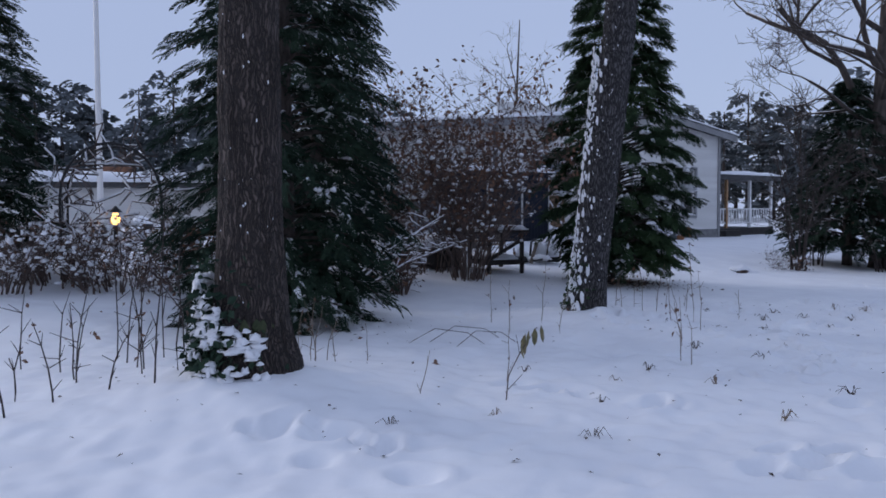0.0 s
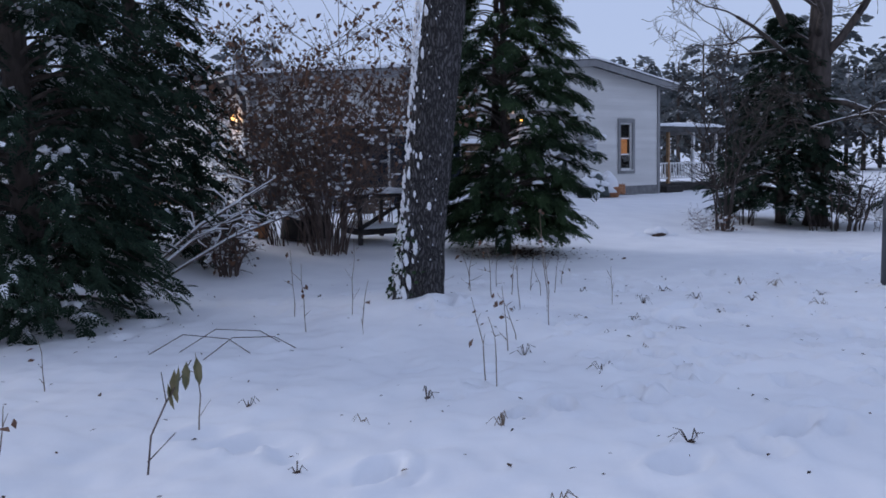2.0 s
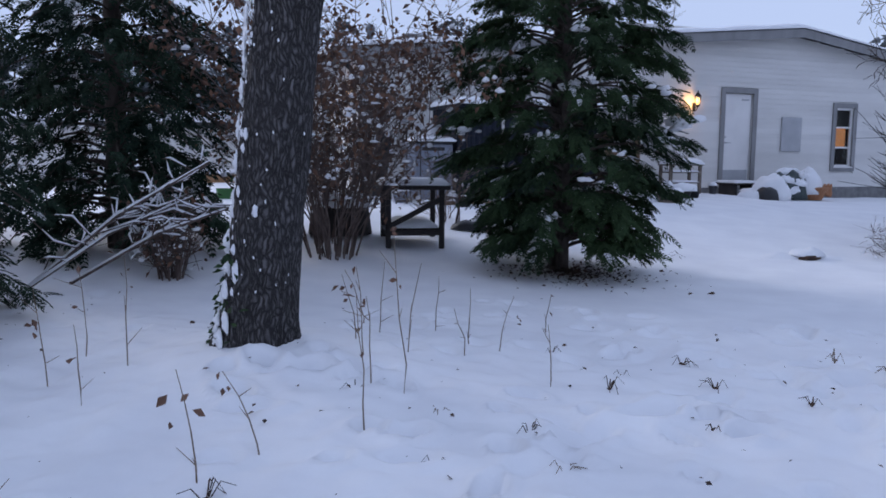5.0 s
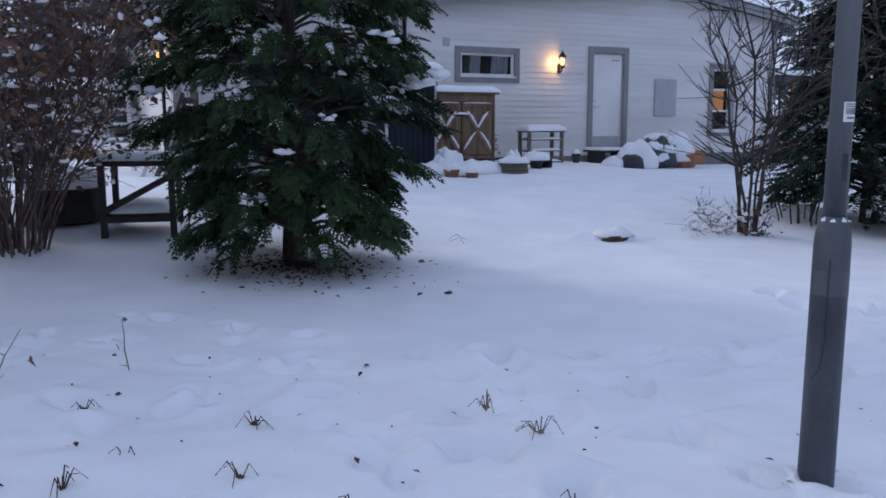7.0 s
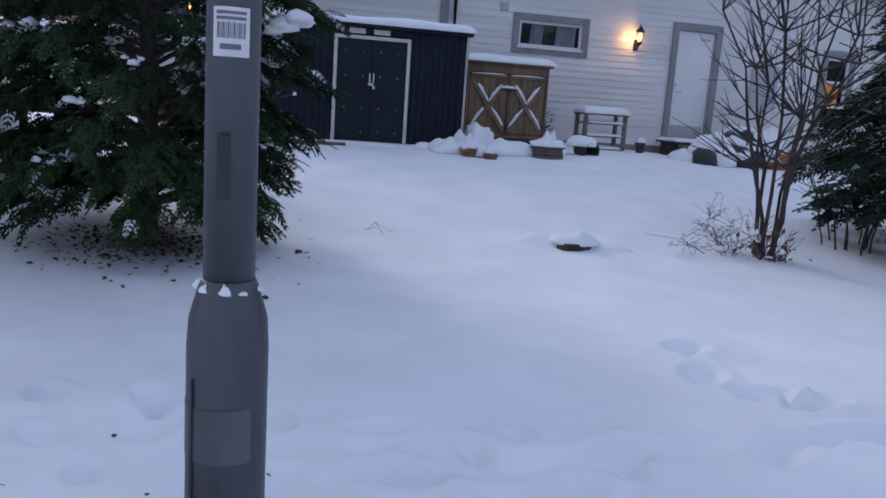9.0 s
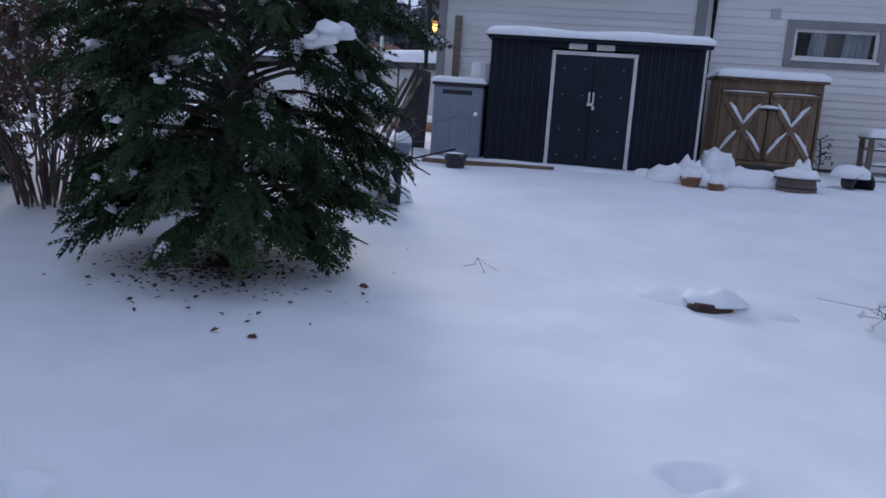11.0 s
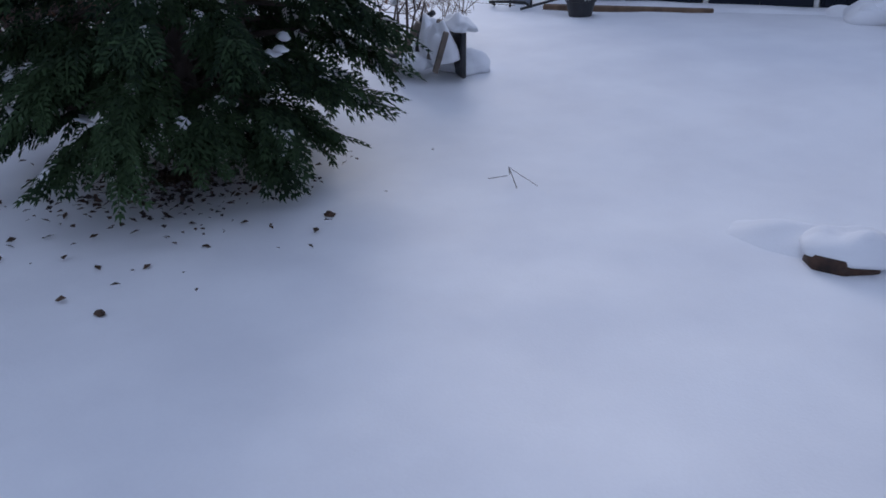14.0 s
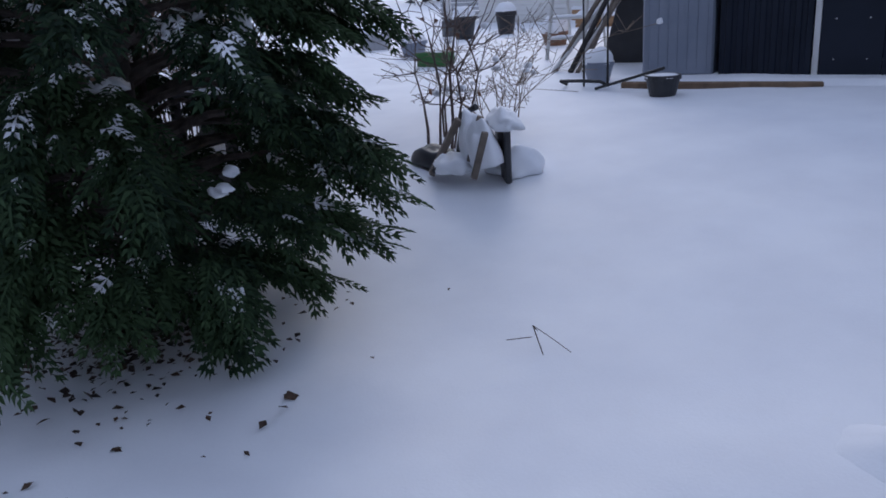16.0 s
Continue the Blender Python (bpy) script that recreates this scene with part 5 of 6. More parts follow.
def bare_tree(m, label, height, r0, seed, depth=5, limbs=()):
    r = random.Random(seed)
    t = thing("bare_tree", m, label, "tree")
    bm, sn = bmesh.new(), bmesh.new()

    def grow(p, d, length, rad, level):
        pts, rads = [p], [rad]
        q = p.copy()
        dd = d.copy()
        n = 5
        for k in range(n):
            dd = (dd + Vector((r.gauss(0, 0.25), r.gauss(0, 0.25), r.gauss(0.03, 0.2)))).normalized()
            q = q + dd * length / n
            pts.append(q)
            rads.append(max(0.0045, rad * (1 - 0.5 * (k + 1) / n)))
        tube(bm, pts, rads, 8 if level == 0 else 5 if level < 3 else 3)
        if level >= 1 and abs(d.z) < 0.85 and rad > 0.006:
            tube(sn, [a + Vector((0, 0, b * 0.75)) for a, b in zip(pts, rads)], [b * 0.5 for b in rads], 5)
        if level < depth:
            for k in range(3 if level < 2 else r.choice((3, 3, 4))):
                i = r.randrange(2, n + 1)
                nd = (dd + Vector((r.gauss(0, 0.75), r.gauss(0, 0.75), r.gauss(0.1, 0.5)))).normalized()
                grow(pts[i], nd, length * r.uniform(0.5, 0.75), rads[i] * 0.62, level + 1)
    tube(bm, [(0, 0, -0.2), (0.02, 0, 0.5), (0.0, 0.0, height * 0.4), (0.1, 0, height * 0.75), (0.2, 0.1, height)], [r0 * 1.4, r0 * 1.05, r0 * 0.85, r0 * 0.55, r0 * 0.25], 12)
    for z, d, L, f in limbs:
        grow(Vector((0.0, 0, z)), Vector(d).normalized(), L, r0 * f * 0.75, 1)
    part("trunk", bm, BARK_DARK, t, smooth=True)
    tagged(part("snow", sn, SNOW, t, "snow lying along the limbs", True), kind="stuff")
    return t


bare_tree(on(9.0, 16.45), "large bare old tree with spreading snow-lined limbs", 8.0, 0.24, 41, 6, (
    (3.2, (-1, 0.15, 0.55), 3.3, 0.5), (3.0, (0.7, -0.3, 0.8), 2.6, 0.5), (2.9, (-1, 0.1, 0.15), 2.0, 0.3), (2.3, (0.9, -0.4, 0.15), 2.2, 0.36), (4.2, (-1, 0.3, 0.35), 3.2, 0.4), (4.8, (-1, -0.1, 0.4), 3.0, 0.35),
    (3.9, (-0.8, 0.2, 0.9), 2.8, 0.4), (4.5, (0.4, 0.4, 1), 2.6, 0.4), (3.4, (-0.6, -0.9, 0.5), 2.6, 0.35)))
bare_tree(on(3.0, 34.0), "slender bare birch far behind the house", 9.0, 0.08, 43, 4, ((4.5, (0.5, 0, 1), 2.0, 0.5), (5.0, (-0.6, 0, 1), 2.0, 0.5), (6.0, (0.3, 0.3, 1), 1.8, 0.5), (5.5, (-0.3, 0.2, 1), 1.8, 0.4)))

# thin dry stalks in the snow


def stalk(m, height, bend, label, seed, leafy=3, material=DRY_STALK, size=0.05, thick=0.004, forks=2, group="dry stalks"):
    r = random.Random(seed)
    t = thing("dry_stalk", m, label, "plant", group)
    bm = bmesh.new()
    a = r.uniform(0, 6.28)
    pts = [Vector((math.cos(a) * bend * q * q, math.sin(a) * bend * q * q, -0.05 + (height + 0.05) * q)) for q in (0, 0.25, 0.5, 0.75, 1)]
    pts = [p + Vector((r.gauss(0, 0.006), r.gauss(0, 0.006), 0)) for p in pts]
    tube(bm, pts, [thick, thick * 0.9, thick * 0.8, thick * 0.6, thick * 0.4], 5)
    for k in range(forks):
        p = pts[r.choice((1, 2, 3))]
        tube(bm, [p, p + Vector((r.gauss(0, 0.12), r.gauss(0, 0.12), r.uniform(0.03, 0.2))) * height], [thick * 0.6, thick * 0.3], 4)
    part("stem", bm, material, t)
    if leafy:
        leaves("leaves", [tuple(pts[-1] + Vector((r.gauss(0, 0.03), r.gauss(0, 0.03), -r.random() * height * 0.5))) for _ in range(leafy)], size, DEAD_LEAF, t, seed)
    return t


sr = random.Random(5)
for x, y, h in ((-2.55, 6.3, 0.95), (-2.35, 6.0, 0.8), (-2.2, 5.75, 0.95), (-2.75, 6.6, 1.0), (-2.05, 6.2, 0.7), (-2.9, 5.9, 0.6), (-2.6, 5.5, 0.55), (-3.0, 6.4, 0.8), (-2.35, 6.55, 1.5), (-3.3, 6.1, 0.6), (-1.95, 5.9, 0.55), (-1.8, 4.85, 0.75), (-2.35, 4.7, 0.5), (-2.05, 5.3, 0.8), (-1.73, 5.1, 0.85), (-2.5, 4.45, 0.6), (-2.5, 5.3, 0.55), (-2.1, 4.9, 0.4), (-2.7, 4.9, 0.45)):
    stalk(on(x, y), h, sr.uniform(0.05, 0.25), "thin dark bare stalk standing in snow", sr.random(), 3, DARK_TWIG, 0.04, 0.0065, 5)
for x, y, h in ((-1.3, 5.4, 0.3), (-1.05, 5.5, 0.3), (-0.98, 5.7, 0.45), (-0.92, 5.6, 0.4), (-1.35, 6.05, 0.35), (-1.15, 6.15, 0.4), (-1.0, 6.1, 0.45), (-0.95, 6.3, 0.35), (-0.85, 6.05, 0.3), (-0.62, 6.35, 0.3), (-0.15, 4.91, 0.3), (0.45, 5.6, 0.38), (0.5, 8.4, 0.55), (0.65, 7.9, 0.5), (1.0, 8.1, 0.6), (1.1, 7.6, 0.4), (2.3, 9.6, 0.4), (2.35, 8.2, 0.45), (2.2, 7.3, 0.35), (2.0, 8.9, 0.4),
                (2.55, 8.1, 0.85), (2.5, 7.7, 0.6), (2.15, 8.6, 0.5), (2.35, 8.8, 0.55), (2.0, 9.3, 0.5), (2.6, 9.3, 0.4), (2.8, 9.2, 0.35), (2.1, 7.0, 0.45), (1.9, 6.3, 0.5), (1.95, 6.2, 0.4), (3.2, 8.6, 0.35), (2.65, 9.0, 0.3), (1.75, 9.7, 0.4), (3.0, 9.9, 0.3)):
    stalk(on(x, y), h, sr.uniform(0.02, 0.15), "dry brown stalk with shrivelled leaves in snow", sr.random(), sr.choice((0, 2, 4)), DRY_STALK, 0.045, 0.004, 2)

rh = thing("wilted_plant", on(0.53, 5.03), "low plant with hanging yellow-green leaves in snow", "plant")
bm = bmesh.new()
tube(bm, [(-0.14, -0.02, -0.03), (-0.12, 0, 0.16), (-0.05, 0, 0.3), (0.06, 0, 0.47)], [0.005, 0.004, 0.004, 0.002], 5)
tube(bm, [(-0.05, 0, 0.3), (-0.07, 0.02, 0.42)], [0.003, 0.002], 4)
tube(bm, [(-0.14, 0, 0.05), (-0.03, 0.03, 0.16)], [0.003, 0.002], 4)
part("stem", bm, TWIG, rh)
bm = bmesh.new()
for i in range(7):
    a = i * 0.9
    p = Vector((-0.06 + 0.022 * i + 0.02 * math.cos(a), 0.02 * math.sin(a), 0.38 + 0.018 * i))
    o = Vector((0.02 * math.cos(a), 0.02 * math.sin(a), -0.115))
    s = Vector((-math.sin(a), math.cos(a), 0)) * 0.019
    c = [bm.verts.new(q) for q in (p, p + o * 0.35 + s, p + o * 0.75 + s * 0.8, p + o, p + o * 0.75 - s * 0.8, p + o * 0.35 - s)]
    mid = [bm.verts.new(p + o * f - Vector((0.012 * math.cos(a), 0.012 * math.sin(a), 0))) for f in (0.35, 0.75)]
    for fc in ((c[0], c[1], mid[0]), (c[1], c[2], mid[1], mid[0]), (c[2], c[3], mid[1]), (c[0], mid[0], c[5]), (c[5], mid[0], mid[1], c[4]), (c[4], mid[1], c[3])):
        bm.faces.new(fc)
part("leaves", bm, GREEN_LEAF, rh)


def tuft(m, seed, label, n=9, L=0.17, material=LITTER):
    r = random.Random(seed)
    bm = bmesh.new()
    for i in range(n):
        a = r.uniform(0, 6.28)
        e = Vector((math.cos(a), math.sin(a), 0)) * L * r.uniform(0.5, 1.2)
        tube(bm, [(0, 0, -0.02), e * 0.5 + Vector((0, 0, L * r.uniform(0.3, 0.7))), e + Vector((0, 0, L * r.uniform(-0.1, 0.35)))], [0.0028, 0.0024, 0.0015], 4)
    heap(0.018, 0.012, 0.01, seed, 0.6, 7, 2, bm, Matrix.Translation((0, 0, -0.003)))
    return single("grass_tuft", bm, material, label, "grass", m, "withered tufts")


for i, (x, y) in enumerate(((1.23, 5.64), (0.61, 5.96), (3.89, 9.38), (4.8, 9.75), (3.5, 8.7), (3.55, 9.0), (2.75, 8.0), (2.3, 8.1), (3.2, 7.9), (5.05, 9.5), (4.0, 8.2), (2.9, 7.4), (3.4, 7.5), (1.55, 6.0), (2.2, 6.9), (3.0, 7.0), (4.5, 8.75), (4.05, 8.9), (1.9, 5.5), (2.6, 6.4), (1.0, 5.0), (0.3, 4.6), (-0.3, 4.3), (0.8, 4.2), (4.9, 8.3), (5.2, 8.9), (3.1, 9.4), (2.0, 4.6), (2.7, 5.2))):
    tuft(on(x, y), i, "withered dark grass tuft poking through snow", 3 + i % 5, 0.06 + 0.012 * (i % 5), LITTER if i % 3 else DRY_STALK)
single("twig", tube(tube(tube(bmesh.new(), [(0.1, 0, 0), (0, 0, 0.17), (-0.13, 0.1, 0.03)], [0.003, 0.0035, 0.002], 5), [(0, 0, 0.17), (0.05, 0.06, 0.1), (0.17, 0.12, 0.02)], 0.0025, 5), [(0.02, -0.02, 0.1), (-0.07, -0.12, 0.06)], 0.003, 4), TWIG, "forked twig sticking out of smooth snow", "twig", on(3.93, 14.07) @ Matrix.Diagonal((0.75, 0.75, 0.55, 1)))
for x, y in ((-0.1, 7.2), (0.1, 7.35), (0.3, 7.05)):
    single("arching_twig", tube(bmesh.new(), [(-0.25, 0, 0), (0, 0.05, 0.14), (0.3, 0.1, 0.1), (0.45, 0.1, 0)], 0.0035, 5), TWIG, "dark twig arching over the snow", "twig", on(x, y, x * 90), "arching twigs")

# leaf litter: single leaves and the scatter below the cypress
for i, (x, y) in enumerate(((4.22, 12.04), (3.78, 13.14))):
    lf = bmesh.new()
    heap(0.03, 0.017, 0.015, i, 0.7, 10, 2, lf)
    single("fallen_leaf", lf, LITTER, "curled brown leaf lying on snow", "leaf", on(x, y, 40 * i), "fallen leaves")
lr = random.Random(8)
lit = []
for i in range(1300):
    a, d = lr.uniform(0, 6.28), abs(lr.gauss(0, 0.38))
    x, y = CYPRESS[0] + 0.1 + d * math.cos(a) * 1.1, CYPRESS[1] - 0.15 + d * math.sin(a)
    lit.append((x, y, ground(x, y) + 0.015))
for i in range(420):
    x, y = lr.uniform(-2.5, 7), lr.uniform(3.5, 10.3)
    lit.append((x, y, ground(x, y) + 0.02))
for i in range(80):
    x, y = lr.gauss(-1.4, 0.9), lr.gauss(8.0, 0.4)
    lit.append((x, y, ground(x, y) + 0.02))
ts = [(turn_of((lr.gauss(0, 1), lr.gauss(0, 1), lr.gauss(0, 0.2)), lr.gauss(0, 0.4), lr), np.array(p)) for p in lit]
v, f = scatter(LEAF_V, LEAF_F, ts, [lr.uniform(0.015, 0.055) * (1.0 if i < 1300 else 0.75) for i in range(len(ts))])
litter = raw("leaf_litter", v, f, LITTER, None)
tagged(litter, "scattered dark dead leaves on the snow", "leaves", kind="stuff")

# ---- street lamp post ----
post = thing("lamp_post", on(6.0, 9.2) @ Matrix.Diagonal((0.9, 0.9, 1, 1)), "grey steel lamp post with a wider base sleeve", "lamp post")
part("sleeve", lathe([(0.065, -0.2), (0.063, 0.82), (0.06, 0.86), (0.046, 0.905), (0.041, 0.915)], 32), SLEEVE, post, smooth=True)
part("pole", lathe([(0.0395, 0.9), (0.039, 2.5), (0.034, 5.0), (0.02, 5.01)], 28), GALV, post, smooth=True)
bm = bmesh.new()
for i in range(5):
    a = radians((-150, -110, -62, -30, 20)[i])
    heap(0.011, 0.007, rng.uniform(0.005, 0.016), i, 0.5, 8, 2, bm, Matrix.Translation((0.044 * math.cos(a), 0.044 * math.sin(a), 0.9)))
tagged(part("collar_snow", bm, SNOW, post, "crumbs of snow on the collar", True), kind="stuff")
part("base_snow", heap(0.16, 0.15, 0.06, 3, 0.5), SNOW, post, "", True, pose(0.02, 0, -0.03))


def wrap(r, a0, a1, z0, z1, thick=0.0012, n=10):
    bm = bmesh.new()
    ring = []
    for k in range(n + 1):
        a = radians(a0 + (a1 - a0) * k / n)
        ring.append([bm.verts.new((q * math.cos(a), q * math.sin(a), z)) for q, z in ((r, z0), (r + thick, z0), (r + thick, z1), (r, z1))])
    for a, b in zip(ring, ring[1:]):
        for k in range(4):
            bm.faces.new((a[k], b[k], b[(k + 1) % 4], a[(k + 1) % 4]))
    bm.faces.new(ring[0][::-1])
    bm.faces.new(ring[-1])
    return bm


lab = part("label", wrap(0.0397, -98, -22, 1.215, 1.277), LABEL, post, "white paper label with small print")
for z in (1.268, 1.261):
    part("print_line", wrap(0.0411, -90, -30, z, z + 0.004, 0.0006), INK, lab)
for k in range(16):
    part("print_bar", wrap(0.0411, -88 + k * 3.6, -88 + k * 3.6 + (1.2 if k % 3 else 2.4), 1.238, 1.258, 0.0006, 2), INK, lab)
part("print_line", wrap(0.0411, -82, -40, 1.224, 1.231, 0.0006), INK, lab)
part("dark_sticker", wrap(0.0397, -85, -58, 1.03, 1.115), PLASTIC_DARK, post, "worn black sticker")
part("worn_patch", wrap(0.0633, -160, -20, 0.66, 0.74, 0.0008, 16), GALV, post, "paler worn patch")
part("seam", tube(bmesh.new(), [(-0.02, -0.0612, 0.78), (-0.022, -0.0612, 0.5), (-0.03, -0.058, 0.42), (-0.051, -0.041, 0.38)], 0.003, 5), PLASTIC_DARK, post, "dark crack")

# ---- loose things in the garden ----
log = thing("log_stump", on(5.45, 14.6, 20), "low brown log under a cushion of snow", "log")
bm = tube(bmesh.new(), [(-0.13, -0.03, 0.03), (-0.07, -0.07, 0.04), (0.02, -0.08, 0.045), (0.13, -0.02, 0.05)], [0.02, 0.05, 0.045, 0.02], 14)
part("wood", bm, LOG_BARK, log, smooth=True)
part("snow", heap(0.2, 0.17, 0.09, 6, 0.25, 36, 1.9), SNOW, log, "cushion of snow", True, pose(0.02, 0.06, 0.065))
part("drift", heap(0.5, 0.3, 0.13, 2, 0.15, 36, 1.5), SNOW, log, "", True, pose(-0.2, 0.16, -0.04))
part("drift", heap(0.45, 0.3, 0.12, 5, 0.15, 36, 1.5), SNOW, log, "", True, pose(0.18, 0.16, -0.04))

tab = thing("work_table", on(0.72, 13.12, 24), "dark wet wooden work table with braced legs and snow", "table")
for x in (0.0, 0.62):
    for y in (0.0, 0.75):
        part("leg", box(x, x + 0.06, y, y + 0.06, -0.05, 0.68, 0.005), WOOD_DARK, tab)
part("rail", box(0.06, 0.62, 0.01, 0.05, 0.15, 0.21, 0.004), WOOD_DARK, tab)
part("rail", box(0.0, 0.05, 0.06, 0.75, 0.15, 0.21, 0.004), WOOD_DARK, tab)
part("rail", box(0.62, 0.67, 0.06, 0.75, 0.15, 0.21, 0.004), WOOD_DARK, tab)
part("brace", box(-0.36, 0.36, -0.015, 0.015, -0.03, 0.03, 0.004), WOOD_DARK, tab, at=pose(0.34, -0.015, 0.42, 0, -28, 0))
tt = part("tabletop", box(-0.06, 0.74, -0.06, 0.88, 0.68, 0.73, 0.008), WOOD_DARK, tab)
part("snow", snow_sheet(-0.05, 0.73, -0.05, 0.87, lambda x: 0.73, 0.07, 0.06, 6.0), SNOW, tt, "layer of snow", True)
sh = part("lower_shelf", box(0.06, 0.62, 0.06, 0.75, 0.2, 0.23, 0.004), WOOD_DARK, tab)
part("snow", snow_sheet(0.07, 0.61, 0.07, 0.74, lambda x: 0.23, 0.1, 0.06, 8.0), SNOW, sh, "heap of snow", True)
bar = thing("half_barrel", on(-0.1, 13.75), "dark wooden tub heaped with snow beside the table", "planter")
for i in range(20):
    part("stave", box(-0.062, 0.062, -0.014, 0.014, 0, 0.42, 0.003), WOOD_DARK, bar, at=pose(0.38 * math.cos(i * math.pi / 10), 0.38 * math.sin(i * math.pi / 10), 0, -8, 0, 90 + i * 18))
part("snow", heap(0.4, 0.4, 0.22, 5, 0.2), SNOW, bar, "heap of snow", True, pose(0, 0, 0.34))
pot(on(-0.75, 13.6), 0.14, 0.24, ORANGE_CLOTH, "orange clay pot with snow", 0.1)

junk = thing("snowed_over_chair", on(1.72, 14.95, -20), "folding garden chair almost buried under snow", "chair")
part("snow", heap(0.26, 0.2, 0.15, 4, 0.3, 28, 2.0), SNOW, junk, "drift of snow", True, pose(0.0, 0.22, 0.0))
# dark box added as the shade in the gaps between snow cushions
part("gap_shade_box", box(-0.06, 0.42, 0.1, 0.14, 0.0, 0.36, 0.01), PLASTIC_DARK, junk)
part("top_snow", heap(0.28, 0.1, 0.09, 14, 0.4), SNOW, junk, "", True, pose(0.18, 0.13, 0.33))
part("side_snow", heap(0.16, 0.12, 0.2, 15, 0.4), SNOW, junk, "", True, pose(-0.28, -0.02, 0.0))
part("cushion_snow", heap(0.14, 0.12, 0.3, 7, 0.2), SNOW, junk, "", True, pose(0.1, 0.0, 0.1, 15))
part("cushion_snow", heap(0.12, 0.1, 0.26, 9, 0.2), SNOW, junk, "", True, pose(0.34, 0.0, 0.12, 10))
part("seat_snow", heap(0.2, 0.12, 0.09, 3, 0.3), SNOW, junk, "", True, pose(0.12, -0.2, 0.06))
part("slat", box(-0.03, 0.03, -0.02, 0.02, 0, 0.42, 0.005), WOOD_PLAIN, junk, at=pose(-0.02, -0.34, 0.0, -28, 10, 0))
for x, z in ((0.22, 0.2), (0.46, 0.14)):
    part("slat", box(-0.015, 0.015, -0.02, 0.02, 0, 0.3, 0.004), WOOD_PLAIN, junk, at=pose(x, -0.1, z - 0.08, -15, 8, 0))
part("frame", tube(bmesh.new(), [(-0.08, -0.14, 0.12), (-0.07, -0.1, 0.38), (0.0, -0.02, 0.43)], 0.022, 8), PLASTIC_DARK, junk)
part("frame", tube(bmesh.new(), [(0.02, -0.3, 0.04), (0.2, -0.32, 0.07)], 0.02, 8), PLASTIC_DARK, junk)
single("plastic_tray", heap(0.24, 0.12, 0.12, 5, 0.2), PLASTIC_DARK, "dark green tray under the snow drift", "tray", on(1.32, 14.78, 10), smooth=True)

# garden arch and lit post lantern
arch = thing("garden_arch", on(-4.7, 11.3, 18), "black iron garden arch tangled with snowy vines", "arch")
for y in (-0.35, 0.35):
    pts = [(-0.65, y, -0.1), (-0.65, y, 1.1)] + [(-0.65 * math.cos(a), y, 1.1 + 0.75 * math.sin(a)) for a in (k * math.pi / 12 for k in range(1, 12))] + [(0.65, y, 1.1), (0.65, y, -0.1)]
    part("hoop", tube(bmesh.new(), pts, 0.02, 7), BLACK_IRON, arch)
for x in (-0.65, 0.65):
    for z in (0.3, 0.6, 0.9, 1.15):
        part("rung", tube(bmesh.new(), [(x, -0.35, z), (x, 0.35, z)], 0.01, 6), BLACK_IRON, arch)
    for y in (-0.12, 0.12):
        part("bar", tube(bmesh.new(), [(x, y, -0.05), (x, y, 1.15)], 0.01, 6), BLACK_IRON, arch)
bm, sn = bmesh.new(), bmesh.new()
for i in range(90):
    th = rng.uniform(0, math.pi)
    p = Vector((-0.65 * math.cos(th) + rng.gauss(0, 0.12), rng.uniform(-0.4, 0.4), rng.choice((rng.uniform(0, 1.0), 0.9 + 0.7 * math.sin(th)))))
    pts = [p]
    for k in range(5):
        p = p + Vector((rng.gauss(0, 0.16), rng.gauss(0, 0.12), rng.gauss(0.03, 0.13)))
        pts.append(p)
    tube(bm, pts, 0.009, 4)
    if i % 2:
        tube(sn, [q + Vector((0, 0, 0.014)) for q in pts], 0.014, 5)
part("vine", bm, TWIG, arch)
tagged(part("snow", sn, SNOW, arch, "snow along the vines", True), kind="stuff")
lp = thing("garden_lantern", on(-4.62, 11.15), "small black garden lantern glowing warm on a post", "lamp")
part("post", tube(bmesh.new(), [(0, 0, -0.1), (0, 0, 0.72)], 0.03, 8), BLACK_IRON, lp)
part("bulb", lathe([(0.03, 0.74), (0.055, 0.78), (0.06, 0.84), (0.03, 0.9)], 14), LAMP_GLOW, lp, "glowing warm bulb", True)
part("cap", lathe([(0.1, 0.91), (0.05, 0.96), (0.01, 1.0)], 12), BLACK_IRON, lp)
single("rust_panel", box(-0.3, 0.3, -0.02, 0.02, 0, 0.7, 0.006), TERRACOTTA, "rust-red panel standing behind the shrubs", "panel", on(-3.9, 11.8, 10))

# neighbour's shed, flagpole and woods
nb = thing("neighbour_house", pose(-10.0, 23.5, 0.2, 0, 0, 20), "low white clapboard outbuilding with a snowy roof", "house")
part("wall", box(-3.5, 3.5, 0, 4, -0.3, 1.75, 0.01), SIDING, nb)
for k in range(14):
    part("board", box(-3.5, 3.5, -0.022, -0.003, 0.02 + k * 0.122, 0.128 + k * 0.122, 0.003), SIDING, nb)
nr = part("roof", box(-3.8, 3.8, -0.4, 4.4, 1.75, 1.9, 0.02), ROOF_FELT, nb)
part("snow", snow_sheet(-3.85, 3.85, -0.45, 4.4, lambda x: 1.9, 0.3, 0.15, 2.0), SNOW, nr, "snow", True)
part("chimney", box(-0.2, 0.8, 1.5, 2.2, 1.9, 2.45, 0.02), TERRACOTTA, nr)
fp = thing("flagpole", on(-8.3, 19.2), "tall white flagpole without a flag", "flagpole")
part("pole", lathe([(0.07, -0.2), (0.065, 4), (0.045, 9), (0.01, 9.05)], 16), WHITE_PAINT, fp, smooth=True)
part("base", lathe([(0.14, -0.2), (0.14, 0.3), (0.08, 0.34)], 14), GALV, fp)


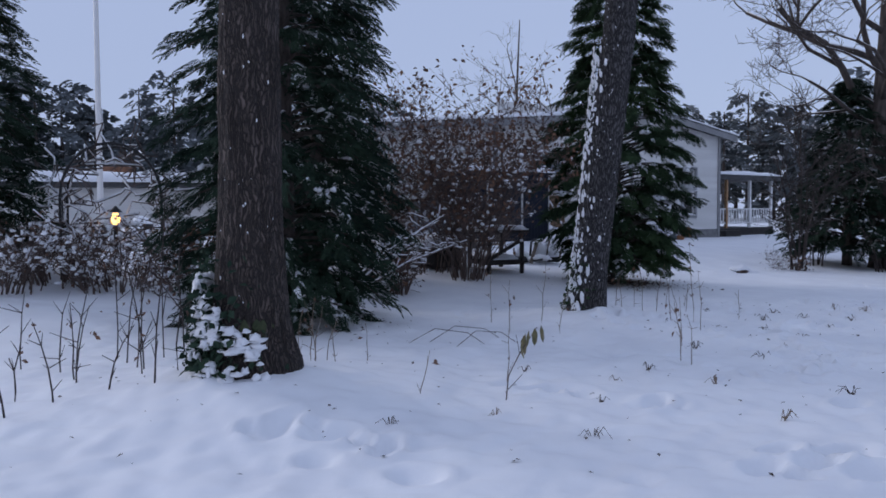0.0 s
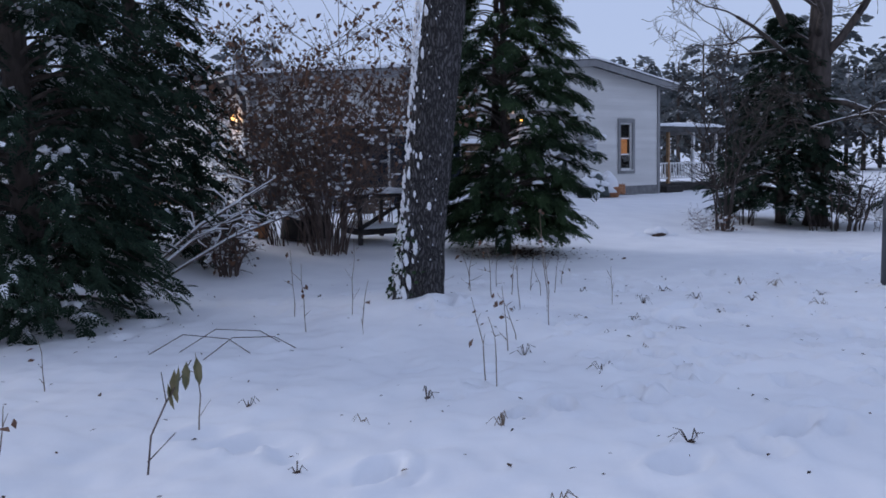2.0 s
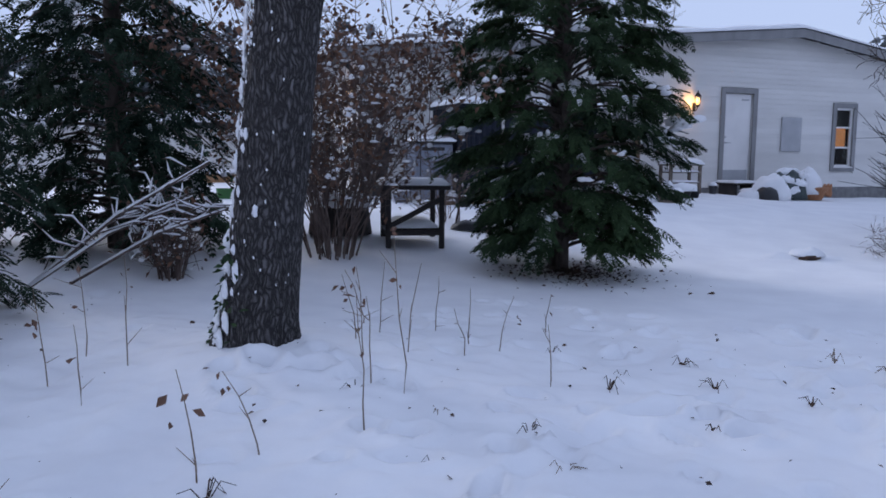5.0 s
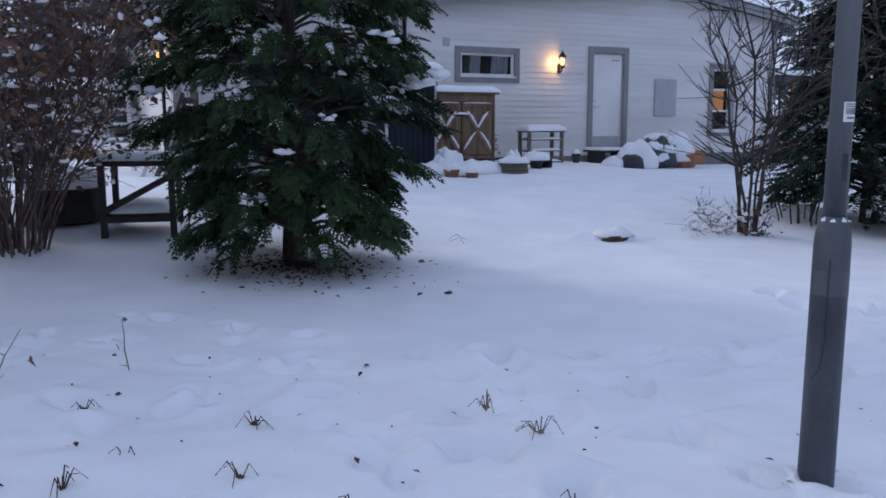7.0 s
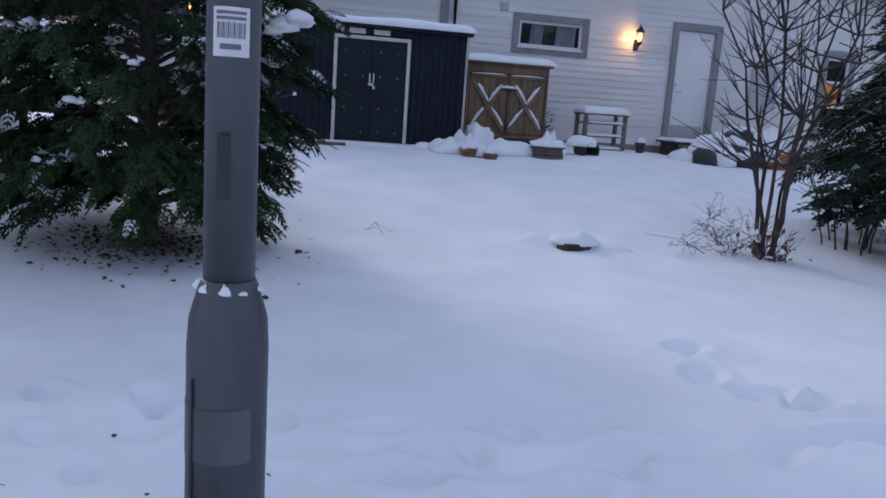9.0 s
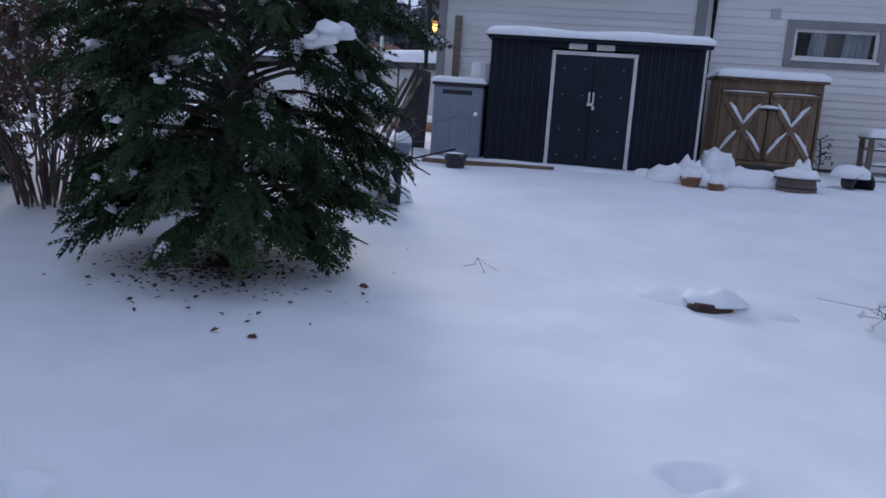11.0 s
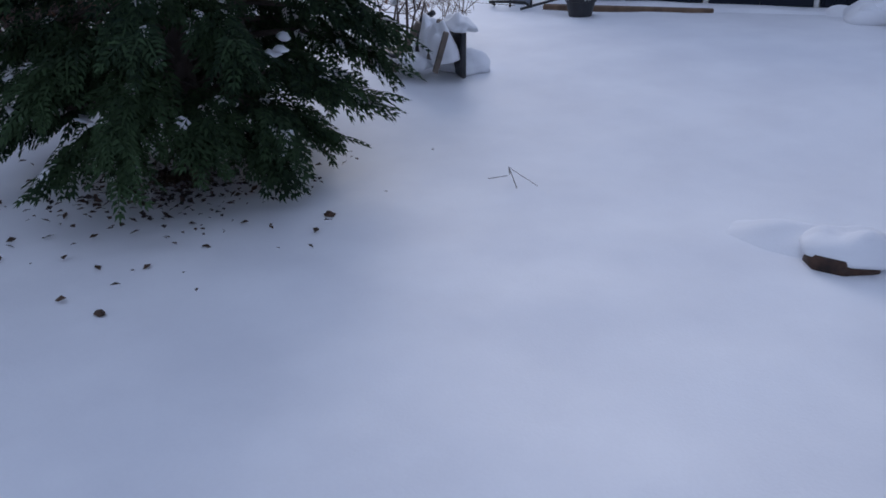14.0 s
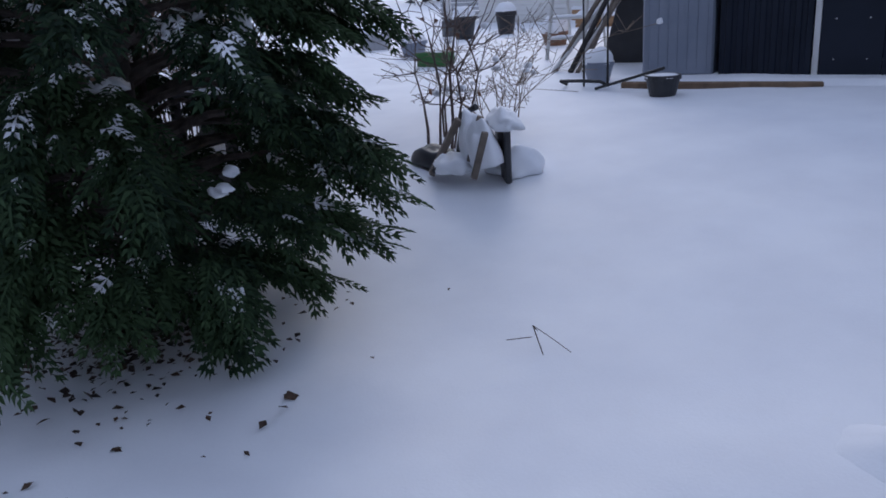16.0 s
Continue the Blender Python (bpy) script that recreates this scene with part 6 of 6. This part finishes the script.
def woods():
    r = random.Random(77)
    turns, scales, st, ss = [], [], [], []
    trunks = bmesh.new()
    for i in range(230):
        a = radians(-62 + 184 * (i + r.random()) / 230) + math.radians(0)
        if -0.1 < a < 0.255:
            continue
        dist = r.uniform(52, 78)
        x, y = 3 + dist * math.sin(a), 8 + dist * math.cos(a)
        if house_uv(x, y)[1] < 3 and abs(x) < 12:
            continue
        g = 0.5 + max(0, math.hypot(x - 3, y - 12) - 30) * 0.004
        h = r.uniform(6.0, 10.5)
        tube(trunks, [(x, y, g - 0.5), (x, y, g + h)], [0.2, 0.04], 5)
        pine = r.random() < 0.6
        n = 120
        for k in range(n):
            f = r.random()
            z = h * (0.3 + 0.72 * f) if pine else h * (0.06 + 0.96 * f)
            R = (1.9 * math.sqrt(max(0.05, 1 - (f - 0.45) ** 2 * 2.6)) if pine else 2.0 * (1 - f) + 0.15)
            b = r.uniform(0, 6.28)
            q = math.sqrt(r.random())
            p = np.array((x + R * q * math.cos(b), y + R * q * math.sin(b), g + z - 0.25 * q))
            tm = turn_of((math.cos(b), math.sin(b), r.uniform(-0.5, 0.3)), r.uniform(-1, 1), r)
            turns.append((tm, p))
            scales.append(r.uniform(2.6, 4.6))
            if r.random() < 0.22:
                st.append((tm, p + np.array((0, 0, 0.06))))
                ss.append(r.uniform(1.6, 3.2))
    base = tagged(new("pine_woods"), "dark snow-dusted pine woods closing the distance", "trees", kind="stuff")
    part("trunks", trunks, BARK_DARK, base)
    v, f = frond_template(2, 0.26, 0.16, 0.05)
    raw("crowns", *scatter(v, f, turns, scales), HAZED_NEEDLES, base)
    v, f = frond_template(1, 0.2, 0.14, 0.05)
    raw("snow", *scatter(v, f, st, ss), SNOW, base, "snow on the pines")


woods()

# ---- clapboards of the house front ----
PITCH = 0.118


def clapboard(u0, u1, z):
    bm = bmesh.new()
    top0, top1 = z + PITCH + 0.006, z + PITCH + 0.006
    ring = [(-0.021, z), (-0.008, top0), (-0.001, top0), (-0.001, z)]
    a = [bm.verts.new((u0, y, zz)) for y, zz in ring]
    b = [bm.verts.new((u1, y, zz)) for y, zz in ring]
    for k in range(4):
        bm.faces.new((a[k], a[(k + 1) % 4], b[(k + 1) % 4], b[k]))
    bm.faces.new(a[::-1])
    bm.faces.new(b)
    return bm


z = 0.56
while z < Z_RIDGE - 0.1:
    need = z + PITCH
    lo_u = U0 + 0.12 if need < Z_LEFT else U0 + (need - Z_LEFT) / (Z_RIDGE - Z_LEFT) * (RIDGE - U0)
    hi_u = U1 - 0.12 if need < Z_RIGHT else RIDGE + (Z_RIDGE - need) / (Z_RIDGE - Z_RIGHT) * (U1 - RIDGE)
    spans = [(lo_u, 13.82), (13.97, hi_u)]
    for a, b, z0, z1 in OPENINGS.values():
        if z + PITCH > z0 - 0.1 and z < z1 + 0.1:
            out = []
            for s, e in spans:
                if e <= a - 0.11 or s >= b + 0.11:
                    out.append((s, e))
                else:
                    if s < a - 0.11:
                        out.append((s, a - 0.11))
                    if e > b + 0.11:
                        out.append((b + 0.11, e))
            spans = out
    for s, e in spans:
        if e - s > 0.03:
            part("board", clapboard(s, e, z), SIDING, wall)
    z += PITCH
for k in range(22):
    part("board", clapboard(0, DEEP - 0.2, 0.56 + k * PITCH), SIDING, house, at=pose(U0, DEEP, 0, 0, 0, -90))
